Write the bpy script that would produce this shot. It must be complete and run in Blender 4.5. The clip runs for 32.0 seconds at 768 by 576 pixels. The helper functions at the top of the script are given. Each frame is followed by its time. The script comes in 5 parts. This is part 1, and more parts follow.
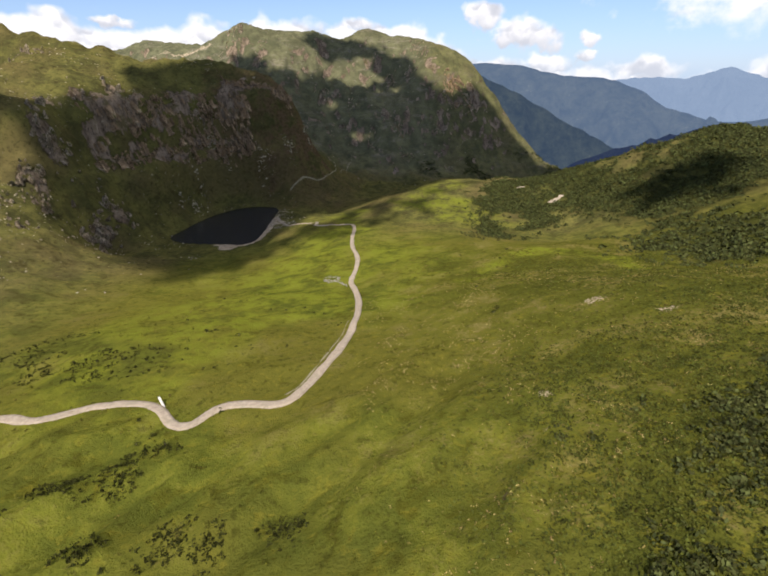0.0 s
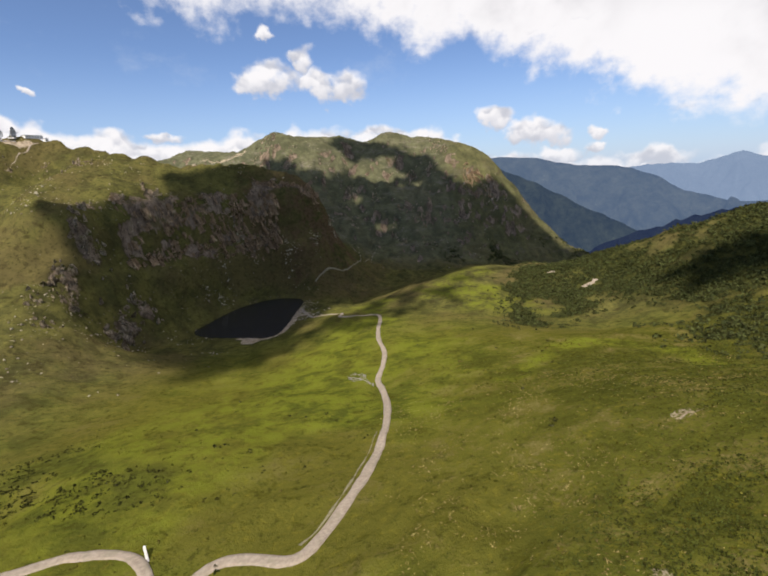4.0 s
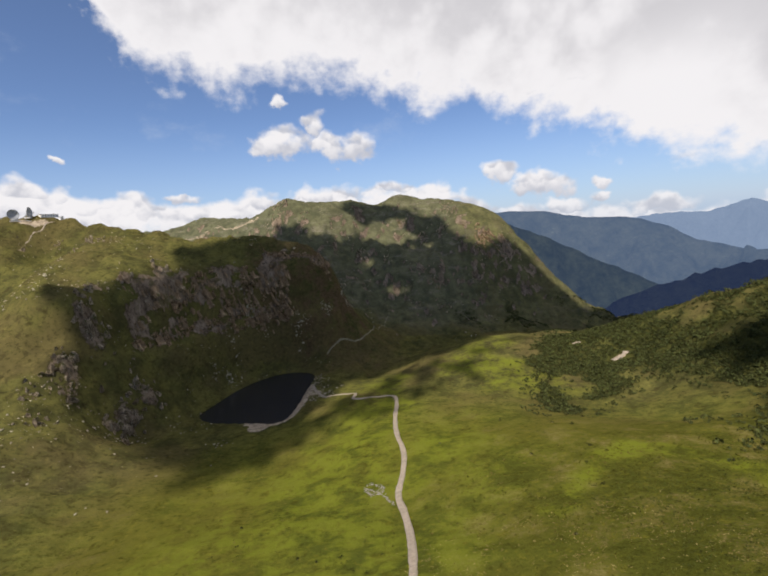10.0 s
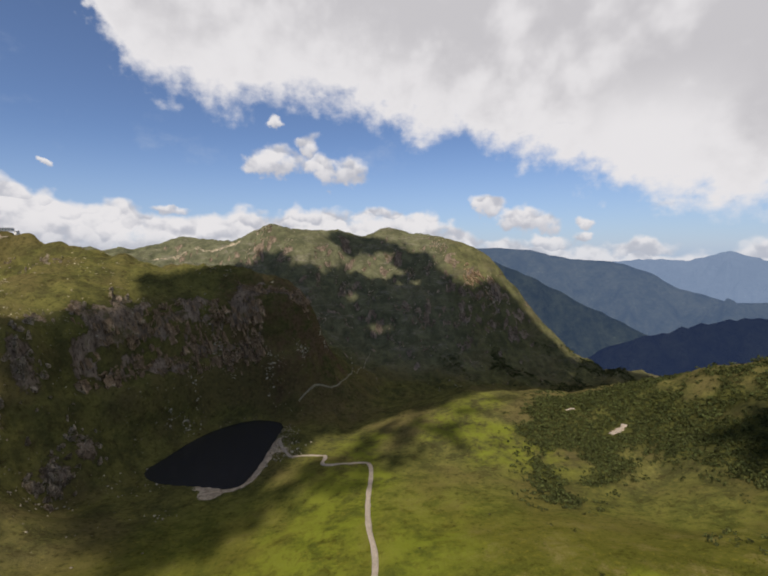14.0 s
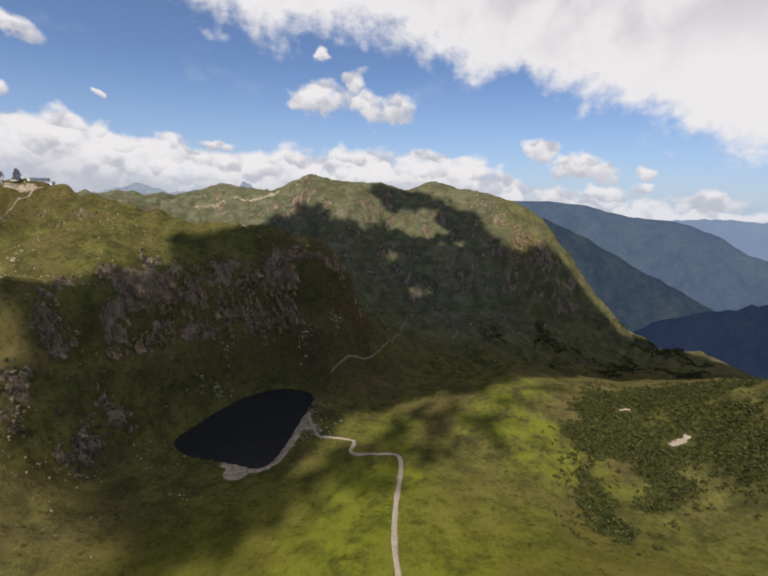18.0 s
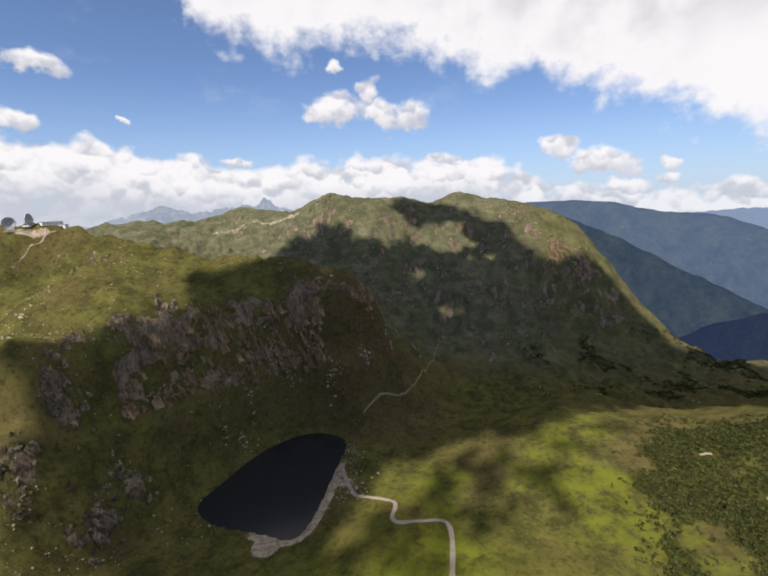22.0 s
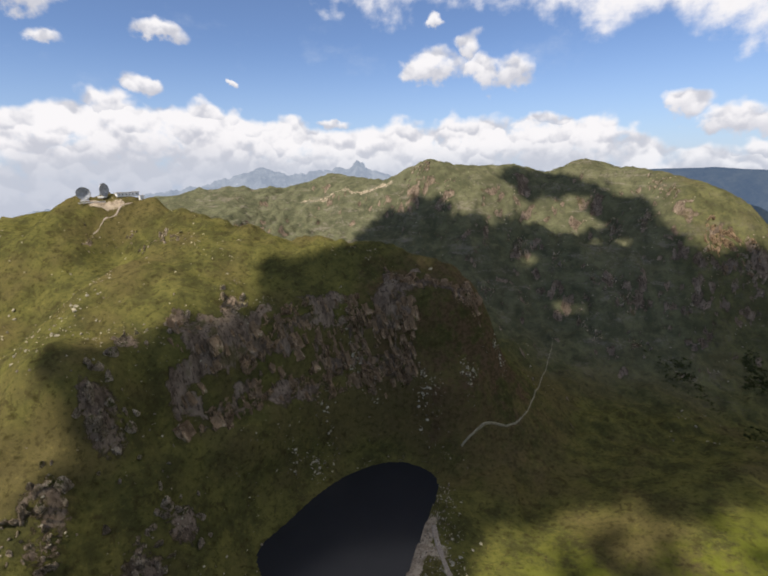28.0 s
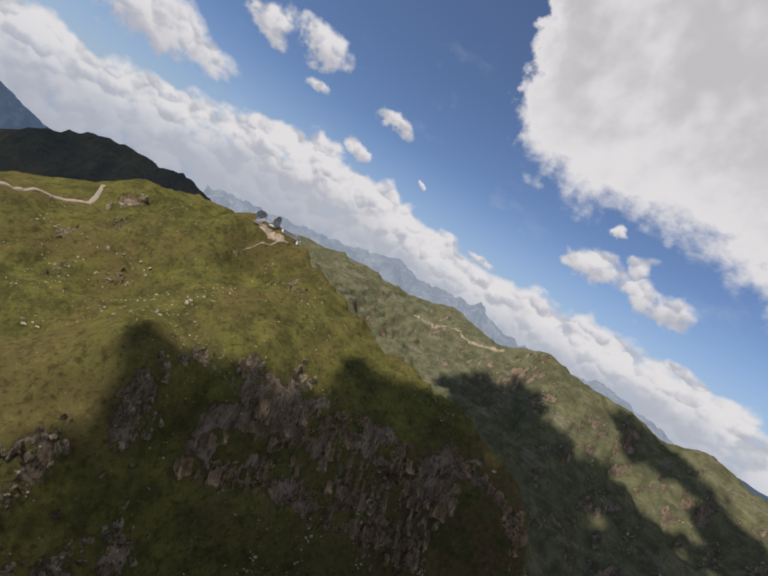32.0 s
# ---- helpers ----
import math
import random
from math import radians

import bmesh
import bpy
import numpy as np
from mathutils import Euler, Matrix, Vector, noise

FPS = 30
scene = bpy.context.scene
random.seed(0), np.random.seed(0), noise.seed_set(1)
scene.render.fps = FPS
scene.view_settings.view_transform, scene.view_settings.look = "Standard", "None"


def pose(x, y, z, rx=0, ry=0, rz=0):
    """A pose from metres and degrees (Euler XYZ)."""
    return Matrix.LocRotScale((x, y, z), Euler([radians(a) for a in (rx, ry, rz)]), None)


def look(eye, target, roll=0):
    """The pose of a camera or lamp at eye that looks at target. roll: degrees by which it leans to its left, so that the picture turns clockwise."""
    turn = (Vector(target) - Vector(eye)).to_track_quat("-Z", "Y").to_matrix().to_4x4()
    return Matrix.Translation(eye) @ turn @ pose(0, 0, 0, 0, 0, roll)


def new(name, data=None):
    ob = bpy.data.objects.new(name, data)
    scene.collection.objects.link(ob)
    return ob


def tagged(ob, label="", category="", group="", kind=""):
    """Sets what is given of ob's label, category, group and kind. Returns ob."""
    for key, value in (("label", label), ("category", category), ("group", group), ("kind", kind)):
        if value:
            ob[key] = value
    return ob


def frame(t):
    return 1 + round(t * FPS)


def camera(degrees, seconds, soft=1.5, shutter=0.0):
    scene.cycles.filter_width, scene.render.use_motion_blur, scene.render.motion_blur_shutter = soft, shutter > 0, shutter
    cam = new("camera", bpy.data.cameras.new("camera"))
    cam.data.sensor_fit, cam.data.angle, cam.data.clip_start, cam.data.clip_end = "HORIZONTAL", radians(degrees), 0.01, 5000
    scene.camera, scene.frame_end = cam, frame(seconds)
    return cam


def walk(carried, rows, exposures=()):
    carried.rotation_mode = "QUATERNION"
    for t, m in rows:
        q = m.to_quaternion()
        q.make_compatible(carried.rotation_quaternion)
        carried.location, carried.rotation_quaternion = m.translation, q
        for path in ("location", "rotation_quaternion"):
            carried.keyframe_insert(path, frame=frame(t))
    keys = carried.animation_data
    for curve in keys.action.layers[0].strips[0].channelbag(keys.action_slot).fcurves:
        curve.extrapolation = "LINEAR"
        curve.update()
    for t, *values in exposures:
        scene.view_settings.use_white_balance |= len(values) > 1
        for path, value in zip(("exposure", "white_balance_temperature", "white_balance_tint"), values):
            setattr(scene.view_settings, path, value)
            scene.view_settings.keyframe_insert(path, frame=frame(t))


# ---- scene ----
# camera: seconds, eye, yaw to the left, pitch up, lean
FLIGHT = [
    (0, 5.5, 7.0, 156.9, -6.98, -26.71, -0.72), (0.5, 6.1, 9.3, 155.8, -5.61, -26.30, -3.34), (1, 6.3, 11.8, 154.8, -5.38, -23.34, -4.19),
    (1.5, 6.5, 14.4, 154.2, -5.37, -20.04, -4.30), (2, 6.7, 17.0, 153.7, -4.98, -17.39, -4.24), (2.5, 6.8, 19.6, 153.1, -4.53, -16.59, -4.28),
    (3, 6.4, 22.3, 153.3, -4.04, -16.26, -4.00), (3.5, 6.1, 24.7, 153.9, -4.13, -15.60, -3.31), (5.5, 5.3, 32.1, 158.2, -2.68, -15.20, -3.28),
    (6, 5.2, 33.2, 159.2, -2.36, -16.50, -5.32), (6.5, 5.2, 34.2, 160.4, -4.14, -15.59, -5.08), (7, 5.3, 35.6, 161.9, -6.70, -13.50, -2.45),
    (7.5, 5.4, 37.6, 163.8, -7.89, -11.66, -0.24), (8, 5.8, 40.3, 166.0, -8.57, -9.96, 1.76), (8.5, 6.2, 43.5, 168.3, -7.62, -9.88, 1.72),
    (9, 6.6, 46.7, 170.5, -5.38, -11.24, -0.30), (9.5, 6.6, 49.7, 172.4, -3.13, -11.31, -2.75), (10, 6.1, 52.6, 173.9, -2.75, -8.52, -4.45),
    (10.5, 5.1, 55.5, 175.0, -4.41, -6.38, -4.46), (11, 4.0, 59.1, 176.0, -6.90, -5.52, -3.18), (11.5, 3.2, 63.5, 177.3, -9.46, -5.44, -0.97),
    (12, 3.2, 68.9, 179.2, -11.19, -4.83, 1.34), (12.5, 4.1, 75.1, 181.7, -11.34, -4.31, 2.48), (13, 5.7, 81.7, 184.7, -9.69, -3.85, 2.27),
    (13.5, 7.7, 87.9, 188.1, -7.25, -4.41, 1.05), (14, 9.4, 93.3, 191.6, -5.05, -5.34, -0.39), (14.5, 10.5, 97.4, 195.0, -3.34, -6.34, -1.70),
    (16.5, 10.9, 110.4, 207.5, -4.21, -7.13, 2.94), (17, 11.0, 116.2, 210.3, -3.75, -9.04, 4.31), (17.5, 11.0, 124.4, 213.0, -2.19, -11.37, 3.72),
    (18, 11.0, 134.2, 215.4, 0.15, -12.65, 1.83), (18.5, 10.6, 143.7, 217.8, 1.45, -13.16, 0.49), (19, 9.9, 151.6, 220.2, 2.10, -13.21, -0.33),
    (19.5, 8.9, 157.6, 222.5, 1.81, -13.15, -0.42), (20, 7.6, 162.2, 224.7, 1.49, -12.99, -0.48), (20.5, 6.1, 166.2, 226.8, 1.90, -12.86, -0.74),
    (21, 4.6, 170.1, 228.8, 2.39, -12.67, -1.09), (21.5, 3.2, 173.9, 230.6, 2.94, -12.27, -1.45), (22, 2.1, 177.4, 232.1, 3.25, -11.82, -1.77),
    (22.5, 1.0, 180.7, 233.4, 3.23, -11.21, -1.91), (23, 0.1, 184.3, 234.6, 2.04, -11.00, -1.08), (23.5, -0.8, 189.4, 235.6, 0.09, -12.08, 0.67),
    (24, -1.5, 196.8, 236.4, -2.40, -13.01, 4.50), (24.5, -2.5, 206.4, 237.0, -4.37, -13.52, 8.61), (25, -3.7, 217.7, 237.4, -4.19, -12.91, 11.97),
    (25.5, -5.5, 229.8, 238.1, -1.94, -10.59, 12.24), (26, -8.1, 241.6, 238.7, 2.91, -8.76, 9.89), (26.5, -11.7, 251.6, 239.3, 7.67, -10.47, 6.26),
    (28.5, -29.6, 280.0, 241.1, 15.64, -16.79, -1.65), (29, -32.9, 283.7, 242.4, 13.38, -15.38, 2.14), (29.5, -35.0, 284.5, 244.6, 10.42, -12.66, 7.62),
    (30, -36.5, 283.3, 247.4, 6.88, -8.15, 17.14), (30.5, -38.1, 282.0, 250.3, 7.10, -4.63, 24.35), (31, -40.2, 281.1, 253.1, 11.12, -2.81, 28.97),
    (31.5, -42.5, 280.7, 255.7, 18.95, -3.16, 31.15), (32, -45.1, 280.3, 258.1, 29.70, -4.91, 30.84)]


def aim(x, y, z, yaw, pitch, lean):
    yaw, pitch = radians(yaw), radians(pitch)
    ahead = Vector((-math.sin(yaw) * math.cos(pitch), math.cos(yaw) * math.cos(pitch), math.sin(pitch)))
    eye = Vector((x, y, z))
    return look(eye, eye + ahead, lean)


cam = camera(83.0, 32.0, soft=2.0)
EXPOSURES = [(0, 0.68), (2, 0.56), (6, 0.4), (11, 0.34), (13, 0.34), (14, 0.16), (17, 0.18), (20, 0.4), (26, 0.45), (29, 0.42), (30, 0.42), (32, 0.06)]
walk(cam, [(row[0], aim(*row[1:])) for row in FLIGHT], [(t, stops, 6550, 13) for t, stops in EXPOSURES])

# ---- light: a high sun from behind, broken cloud ----
SUN_EL, SUN_AZ = 52.0, 205.0  # degrees; azimuth clockwise from +y
SUN_WAY = Vector((math.sin(radians(SUN_AZ)) * math.cos(radians(SUN_EL)), math.cos(radians(SUN_AZ)) * math.cos(radians(SUN_EL)), math.sin(radians(SUN_EL))))
sun = new("sun", bpy.data.lights.new("sun", "SUN"))
sun.data.energy, sun.data.angle, sun.data.color = 4.4, radians(0.55), (1.0, 0.93, 0.81)
sun.matrix_world = look(Vector((0, 0, 1500)) + SUN_WAY * 100, (0, 0, 1500))


def sky_world():
    world = bpy.data.worlds.new("sky")
    scene.world = world
    world.use_nodes = True
    nt = world.node_tree
    nt.nodes.clear()
    add, link = nt.nodes.new, nt.links.new

    def math_node(op, a, b=None, c=None, clamp=False):
        n = add("ShaderNodeMath")
        n.operation, n.use_clamp = op, clamp
        for k, v in enumerate((a, b, c)):
            if v is None:
                continue
            if isinstance(v, (int, float)):
                n.inputs[k].default_value = v
            else:
                link(v, n.inputs[k])
        return n.outputs[0]

    def remap(v, lo, hi, a=0.0, b=1.0, kind="SMOOTHSTEP"):
        n = add("ShaderNodeMapRange")
        n.interpolation_type = kind
        link(v, n.inputs[0])
        for k, w in enumerate((lo, hi, a, b)):
            n.inputs[k + 1].default_value = w
        return n.outputs[0]

    def blend(fac, a, b):
        n = add("ShaderNodeMix")
        n.data_type = "RGBA"
        link(fac, n.inputs[0])
        for k, v in ((6, a), (7, b)):
            if isinstance(v, tuple):
                n.inputs[k].default_value = (*v, 1)
            else:
                link(v, n.inputs[k])
        return n.outputs[2]

    out, back = add("ShaderNodeOutputWorld"), add("ShaderNodeBackground")
    link(back.outputs[0], out.inputs[0])
    sky = add("ShaderNodeTexSky")
    sky.sky_type, sky.sun_disc = "NISHITA", False
    sky.sun_elevation, sky.sun_rotation = radians(SUN_EL), radians(SUN_AZ)
    sky.altitude, sky.air_density, sky.dust_density, sky.ozone_density = 2000, 1.0, 0.6, 2.0
    dim = add("ShaderNodeVectorMath")
    dim.operation = "MULTIPLY"
    link(sky.outputs[0], dim.inputs[0])
    dim.inputs[1].default_value = (0.074, 0.082, 0.095)
    coord = add("ShaderNodeTexCoord").outputs["Generated"]
    split = add("ShaderNodeSeparateXYZ")
    link(coord, split.inputs[0])
    az = math_node("MULTIPLY", math_node("ARCTAN2", split.outputs[0], split.outputs[1]), 57.2958)
    el = math_node("MULTIPLY", math_node("ARCSINE", split.outputs[2]), 57.2958)

    def turbulence(scale, detail, rough, squash=1.0, shift=0.0):
        m = add("ShaderNodeMapping")
        link(coord, m.inputs[0])
        m.inputs["Scale"].default_value = (1, 1, squash)
        m.inputs["Location"].default_value = (shift, shift * 0.7, 0)
        n = add("ShaderNodeTexNoise")
        link(m.outputs[0], n.inputs["Vector"])
        n.inputs["Scale"].default_value, n.inputs["Detail"].default_value, n.inputs["Roughness"].default_value = scale, detail, rough
        return math_node("SUBTRACT", n.outputs[0], 0.5)

    def puffs(scale, lift=0.0):
        """Rounded heads at several sizes; lift samples them a little higher up."""
        m, n = add("ShaderNodeMapping"), add("ShaderNodeTexVoronoi")
        link(coord, m.inputs[0])
        m.inputs["Location"].default_value = (0, 0, lift)
        m.inputs["Scale"].default_value = (1, 1, 1.25)
        shove = add("ShaderNodeVectorMath")
        shove.operation = "ADD"
        link(m.outputs[0], shove.inputs[0])
        link(swirl, shove.inputs[1])
        link(shove.outputs[0], n.inputs["Vector"])
        n.feature, n.inputs["Scale"].default_value = "SMOOTH_F1", scale
        n.inputs["Detail"].default_value, n.inputs["Roughness"].default_value, n.inputs["Smoothness"].default_value = 2.5, 0.5, 0.4
        n.normalize = True
        return math_node("SUBTRACT", 0.5, n.outputs["Distance"])

    warp = add("ShaderNodeTexNoise")
    link(coord, warp.inputs["Vector"])
    warp.inputs["Scale"].default_value, warp.inputs["Detail"].default_value = 20.0, 3.0
    centre, swirled = add("ShaderNodeVectorMath"), add("ShaderNodeVectorMath")
    centre.operation, swirled.operation = "SUBTRACT", "SCALE"
    link(warp.outputs["Color"], centre.inputs[0])
    centre.inputs[1].default_value = (0.5, 0.5, 0.5)
    link(centre.outputs[0], swirled.inputs[0])
    swirled.inputs["Scale"].default_value = 0.035
    swirl = swirled.outputs[0]
    low, mid, fine = turbulence(5.0, 3.0, 0.5), turbulence(13.0, 3.0, 0.5, 1.0, 3.1), turbulence(34.0, 6.0, 0.62, 1.1, 7.7)
    wisp = turbulence(6.0, 6.0, 0.6, 2.2, 11.0)
    head = puffs(21.0)
    wide = turbulence(16.0, 3.0, 0.5, 1.2, 21.0)

    def domes(scale, shift):
        """How high in its own rounded head a point lies, below zero in the lower half."""
        m, n, shove = add("ShaderNodeMapping"), add("ShaderNodeTexVoronoi"), add("ShaderNodeVectorMath")
        link(coord, m.inputs[0])
        m.inputs["Location"].default_value = (shift, shift, shift)
        shove.operation = "ADD"
        link(m.outputs[0], shove.inputs[0])
        link(swirl, shove.inputs[1])
        link(shove.outputs[0], n.inputs["Vector"])
        n.feature, n.inputs["Scale"].default_value, n.inputs["Smoothness"].default_value = "SMOOTH_F1", scale, 0.45
        here, seat = add("ShaderNodeSeparateXYZ"), add("ShaderNodeSeparateXYZ")
        link(shove.outputs[0], here.inputs[0])
        link(n.outputs["Position"], seat.inputs[0])
        return math_node("MULTIPLY", math_node("SUBTRACT", here.outputs[2], seat.outputs[2]), scale)

    heads = math_node("ADD", math_node("ADD", math_node("MULTIPLY", domes(15.0, 0.3), 1.05), math_node("MULTIPLY", domes(34.0, 0.7), 0.85)), math_node("MULTIPLY", fine, 0.7))
    ragged = math_node("ADD", math_node("MULTIPLY", fine, 0.8), math_node("MULTIPLY", math_node("SUBTRACT", head, 0.2), 1.3))
    soft = math_node("ADD", math_node("ADD", math_node("MULTIPLY", fine, 0.7), math_node("MULTIPLY", mid, 1.8)), math_node("MULTIPLY", wisp, 1.6))
    # outlines wander with the noise
    waz = math_node("ADD", az, math_node("ADD", math_node("MULTIPLY", mid, 5.0), math_node("MULTIPLY", fine, 2.0)))
    wel = math_node("ADD", el, math_node("ADD", math_node("MULTIPLY", turbulence(15.0, 3.0, 0.5, 1.0, 9.3), 3.5), math_node("MULTIPLY", fine, 1.6)))

    def along(stops, value, lo, hi, top):
        """A height in degrees that changes with the azimuth."""
        n = add("ShaderNodeValToRGB")
        n.color_ramp.interpolation = "B_SPLINE"
        link(remap(value, lo, hi, 0, 1, "LINEAR"), n.inputs[0])
        ramp = n.color_ramp.elements
        while len(ramp) < len(stops):
            ramp.new(0.5)
        for item, (a, h) in zip(ramp, stops):
            item.position, item.color = (a - lo) / (hi - lo), ((h + 5) / top,) * 3 + (1,)
        return math_node("SUBTRACT", math_node("MULTIPLY", n.outputs[0], top), 5.0)

    # the great cloud: its lower edge falls from west to east
    base = along([(-34, 48), (-28.5, 24), (-24, 18.0), (-13, 16.6), (0, 17.2), (6, 15.9), (11, 13.2), (18, 12.8), (25, 9.4), (30, 8.0), (35, 4.8), (42, 3.0), (60, 3.0)], waz, -34, 60, 60)
    great = math_node("ADD", math_node("MULTIPLY", math_node("SUBTRACT", wel, base), 0.26), soft)
    great = math_node("SUBTRACT", great, math_node("MULTIPLY", math_node("MAXIMUM", math_node("SUBTRACT", az, 66.0), 0.0), 0.3))
    great = math_node("SUBTRACT", great, math_node("MULTIPLY", math_node("MAXIMUM", math_node("SUBTRACT", el, 40.0), 0.0), 0.35))

    # unseen broken cloud added overhead and behind, raising and whitening the ambient light
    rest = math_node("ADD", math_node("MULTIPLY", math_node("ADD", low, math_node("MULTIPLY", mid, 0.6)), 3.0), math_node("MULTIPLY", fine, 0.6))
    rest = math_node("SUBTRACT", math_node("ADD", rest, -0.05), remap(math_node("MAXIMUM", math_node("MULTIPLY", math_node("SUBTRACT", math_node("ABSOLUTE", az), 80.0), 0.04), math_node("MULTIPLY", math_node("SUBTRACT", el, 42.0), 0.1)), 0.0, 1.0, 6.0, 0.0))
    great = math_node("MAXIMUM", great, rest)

    # the bank of cumulus along the horizon, and single heaps
    top = along([(-95, 4.5), (-72, 2.0), (-62, 3.8), (-54, 5.6), (-46, 7.8), (-40, 6.4), (-34, 7.2), (-27, 5.2), (-20, 4.2), (-13, 5.0), (-5, 5.3), (4, 5.4), (10, 5.0), (14, 3.8), (18, 1.7), (30, -0.2), (48, -0.8), (60, -1.5)], waz, -95, 60, 20)
    heap = math_node("MULTIPLY", math_node("SUBTRACT", top, wel), 0.45)
    rise = math_node("SUBTRACT", 1.0, math_node("MULTIPLY", heap, 0.55))
    for a, e, wa, we in CLOUDS:
        u = math_node("DIVIDE", math_node("SUBTRACT", waz, a), wa)
        v = math_node("DIVIDE", math_node("SUBTRACT", wel, e), we)
        d = math_node("SUBTRACT", 1.0, math_node("SQRT", math_node("ADD", math_node("MULTIPLY", u, u), math_node("MULTIPLY", v, v))))
        more = math_node("GREATER_THAN", d, heap)
        n = add("ShaderNodeMix")
        link(more, n.inputs[0])
        link(rise, n.inputs[2])
        link(v, n.inputs[3])
        rise = n.outputs[0]
        heap = math_node("MAXIMUM", heap, d)
    heap = math_node("ADD", math_node("MINIMUM", heap, 0.55), math_node("ADD", math_node("MULTIPLY", ragged, 0.8), math_node("MULTIPLY", wide, 1.3)))
    thick = remap(heap, -0.02, 0.50)
    cover = math_node("MAXIMUM", remap(great, -0.35, 0.75), math_node("MULTIPLY", thick, remap(el, -1.5, 2.5, 0.78, 1.0)))
    veil = remap(math_node("ADD", math_node("MULTIPLY", wisp, 2.0), math_node("MULTIPLY", fine, 0.6)), 0.12, 1.0, 0.0, 0.40)
    haze = remap(el, -4.0, 14.0, 0.80, 0.06)
    # light from above: heads white, hollows and bellies grey
    relief = math_node("MULTIPLY", heads, -0.75)
    roll = math_node("ADD", math_node("MULTIPLY", wide, -0.8), math_node("MULTIPLY", fine, -0.5))
    hollow = remap(math_node("ADD", math_node("ADD", relief, roll), math_node("MULTIPLY", rise, -0.25)), -0.30, 0.50)
    bulge = math_node("SUBTRACT", 1.0, math_node("MULTIPLY", remap(math_node("ABSOLUTE", math_node("SUBTRACT", waz, 36.0)), 2.0, 10.0, 1.0, 0.0), remap(el, 20.0, 12.0)))
    belly = math_node("MULTIPLY", math_node("MULTIPLY", remap(great, 0.3, 3.2), remap(math_node("ADD", low, math_node("MULTIPLY", mid, 0.9)), -0.26, 0.14, 0.1, 1.0)), bulge)
    grey = blend(belly, WHITE, (0.50, 0.50, 0.515))
    under = math_node("MULTIPLY", remap(rise, -0.8, 0.35, 0.85, 0.0), remap(great, -0.3, 0.3, 1.0, 0.0))
    white = blend(under, grey, (0.44, 0.46, 0.51))
    white = blend(math_node("MULTIPLY", hollow, remap(great, -0.2, 1.2, 0.95, 0.30)), white, (0.42, 0.44, 0.49))
    air = blend(haze, dim.outputs[0], (0.30, 0.40, 0.56))
    air = blend(veil, air, (0.48, 0.54, 0.62))
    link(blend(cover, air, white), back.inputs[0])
    back.inputs[1].default_value = 1.0


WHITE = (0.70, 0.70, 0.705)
# azimuth, elevation, half width and half height in degrees
CLOUDS = [(-8.3, 10.6, 4.0, 2.2), (-4.4, 12.2, 2.0, 1.5), (-0.9, 9.9, 4.6, 2.0), (-8.3, 14.8, 1.2, 0.8), (18.2, 5.0, 2.3, 1.7), (22.4, 3.4, 5.0, 1.6), (25.2, 0.4, 4.0, 1.2), (29.6, 0.7, 1.5, 0.9),
          (30.0, 2.7, 1.2, 1.3), (35.8, -0.4, 4.2, 1.4), (48, -1.0, 6, 1.6), (-32.5, 5.0, 1.6, 1.2), (-20.6, 4.9, 2.4, 0.8), (-39.0, 13.4, 4.0, 1.2), (-32.1, 9.0, 0.8, 0.5), (-41.5, 8.6, 2.0, 1.4),
          (-57, 15.0, 3.4, 1.8), (-51, 16.2, 4.2, 2.2), (-49.5, 12.4, 2.4, 1.2), (-67, 8.2, 8.0, 3.6), (-45.5, 6.4, 3.4, 2.0), (-35.5, 5.6, 3.0, 1.8), (5.0, 4.2, 4.0, 1.2)]
sky_world()


# ---- materials ----
def shader(name):
    m = bpy.data.materials.new(name)
    m.use_nodes = True
    nt = m.node_tree
    return m, nt, nt.nodes["Principled BSDF"]


def noise_node(nt, scale, detail=5.0, rough=0.6, stretch=(1, 1, 1), distortion=0.0):
    coord, mapping, n = nt.nodes.new("ShaderNodeTexCoord"), nt.nodes.new("ShaderNodeMapping"), nt.nodes.new("ShaderNodeTexNoise")
    nt.links.new(coord.outputs["Object"], mapping.inputs[0])
    mapping.inputs["Scale"].default_value = stretch
    nt.links.new(mapping.outputs[0], n.inputs["Vector"])
    n.inputs["Scale"].default_value, n.inputs["Detail"].default_value = scale, detail
    n.inputs["Roughness"].default_value, n.inputs["Distortion"].default_value = rough, distortion
    return n.outputs[0]


def ranged(nt, v, lo, hi, a=0.0, b=1.0):
    n = nt.nodes.new("ShaderNodeMapRange")
    n.interpolation_type = "SMOOTHSTEP"
    nt.links.new(v, n.inputs[0])
    for k, w in enumerate((lo, hi, a, b)):
        n.inputs[k + 1].default_value = w
    return n.outputs[0]


def mixed(nt, fac, a, b):
    n = nt.nodes.new("ShaderNodeMix")
    n.data_type = "RGBA"
    for k, v in ((0, fac), (6, a), (7, b)):
        if isinstance(v, tuple):
            n.inputs[k].default_value = (*v, 1)
        elif isinstance(v, float):
            n.inputs[k].default_value = v
        else:
            nt.links.new(v, n.inputs[k])
    return n.outputs[2]


def calc(nt, op, a, b):
    n = nt.nodes.new("ShaderNodeMath")
    n.operation = op
    for k, v in enumerate((a, b)):
        if isinstance(v, float):
            n.inputs[k].default_value = v
        else:
            nt.links.new(v, n.inputs[k])
    return n.outputs[0]


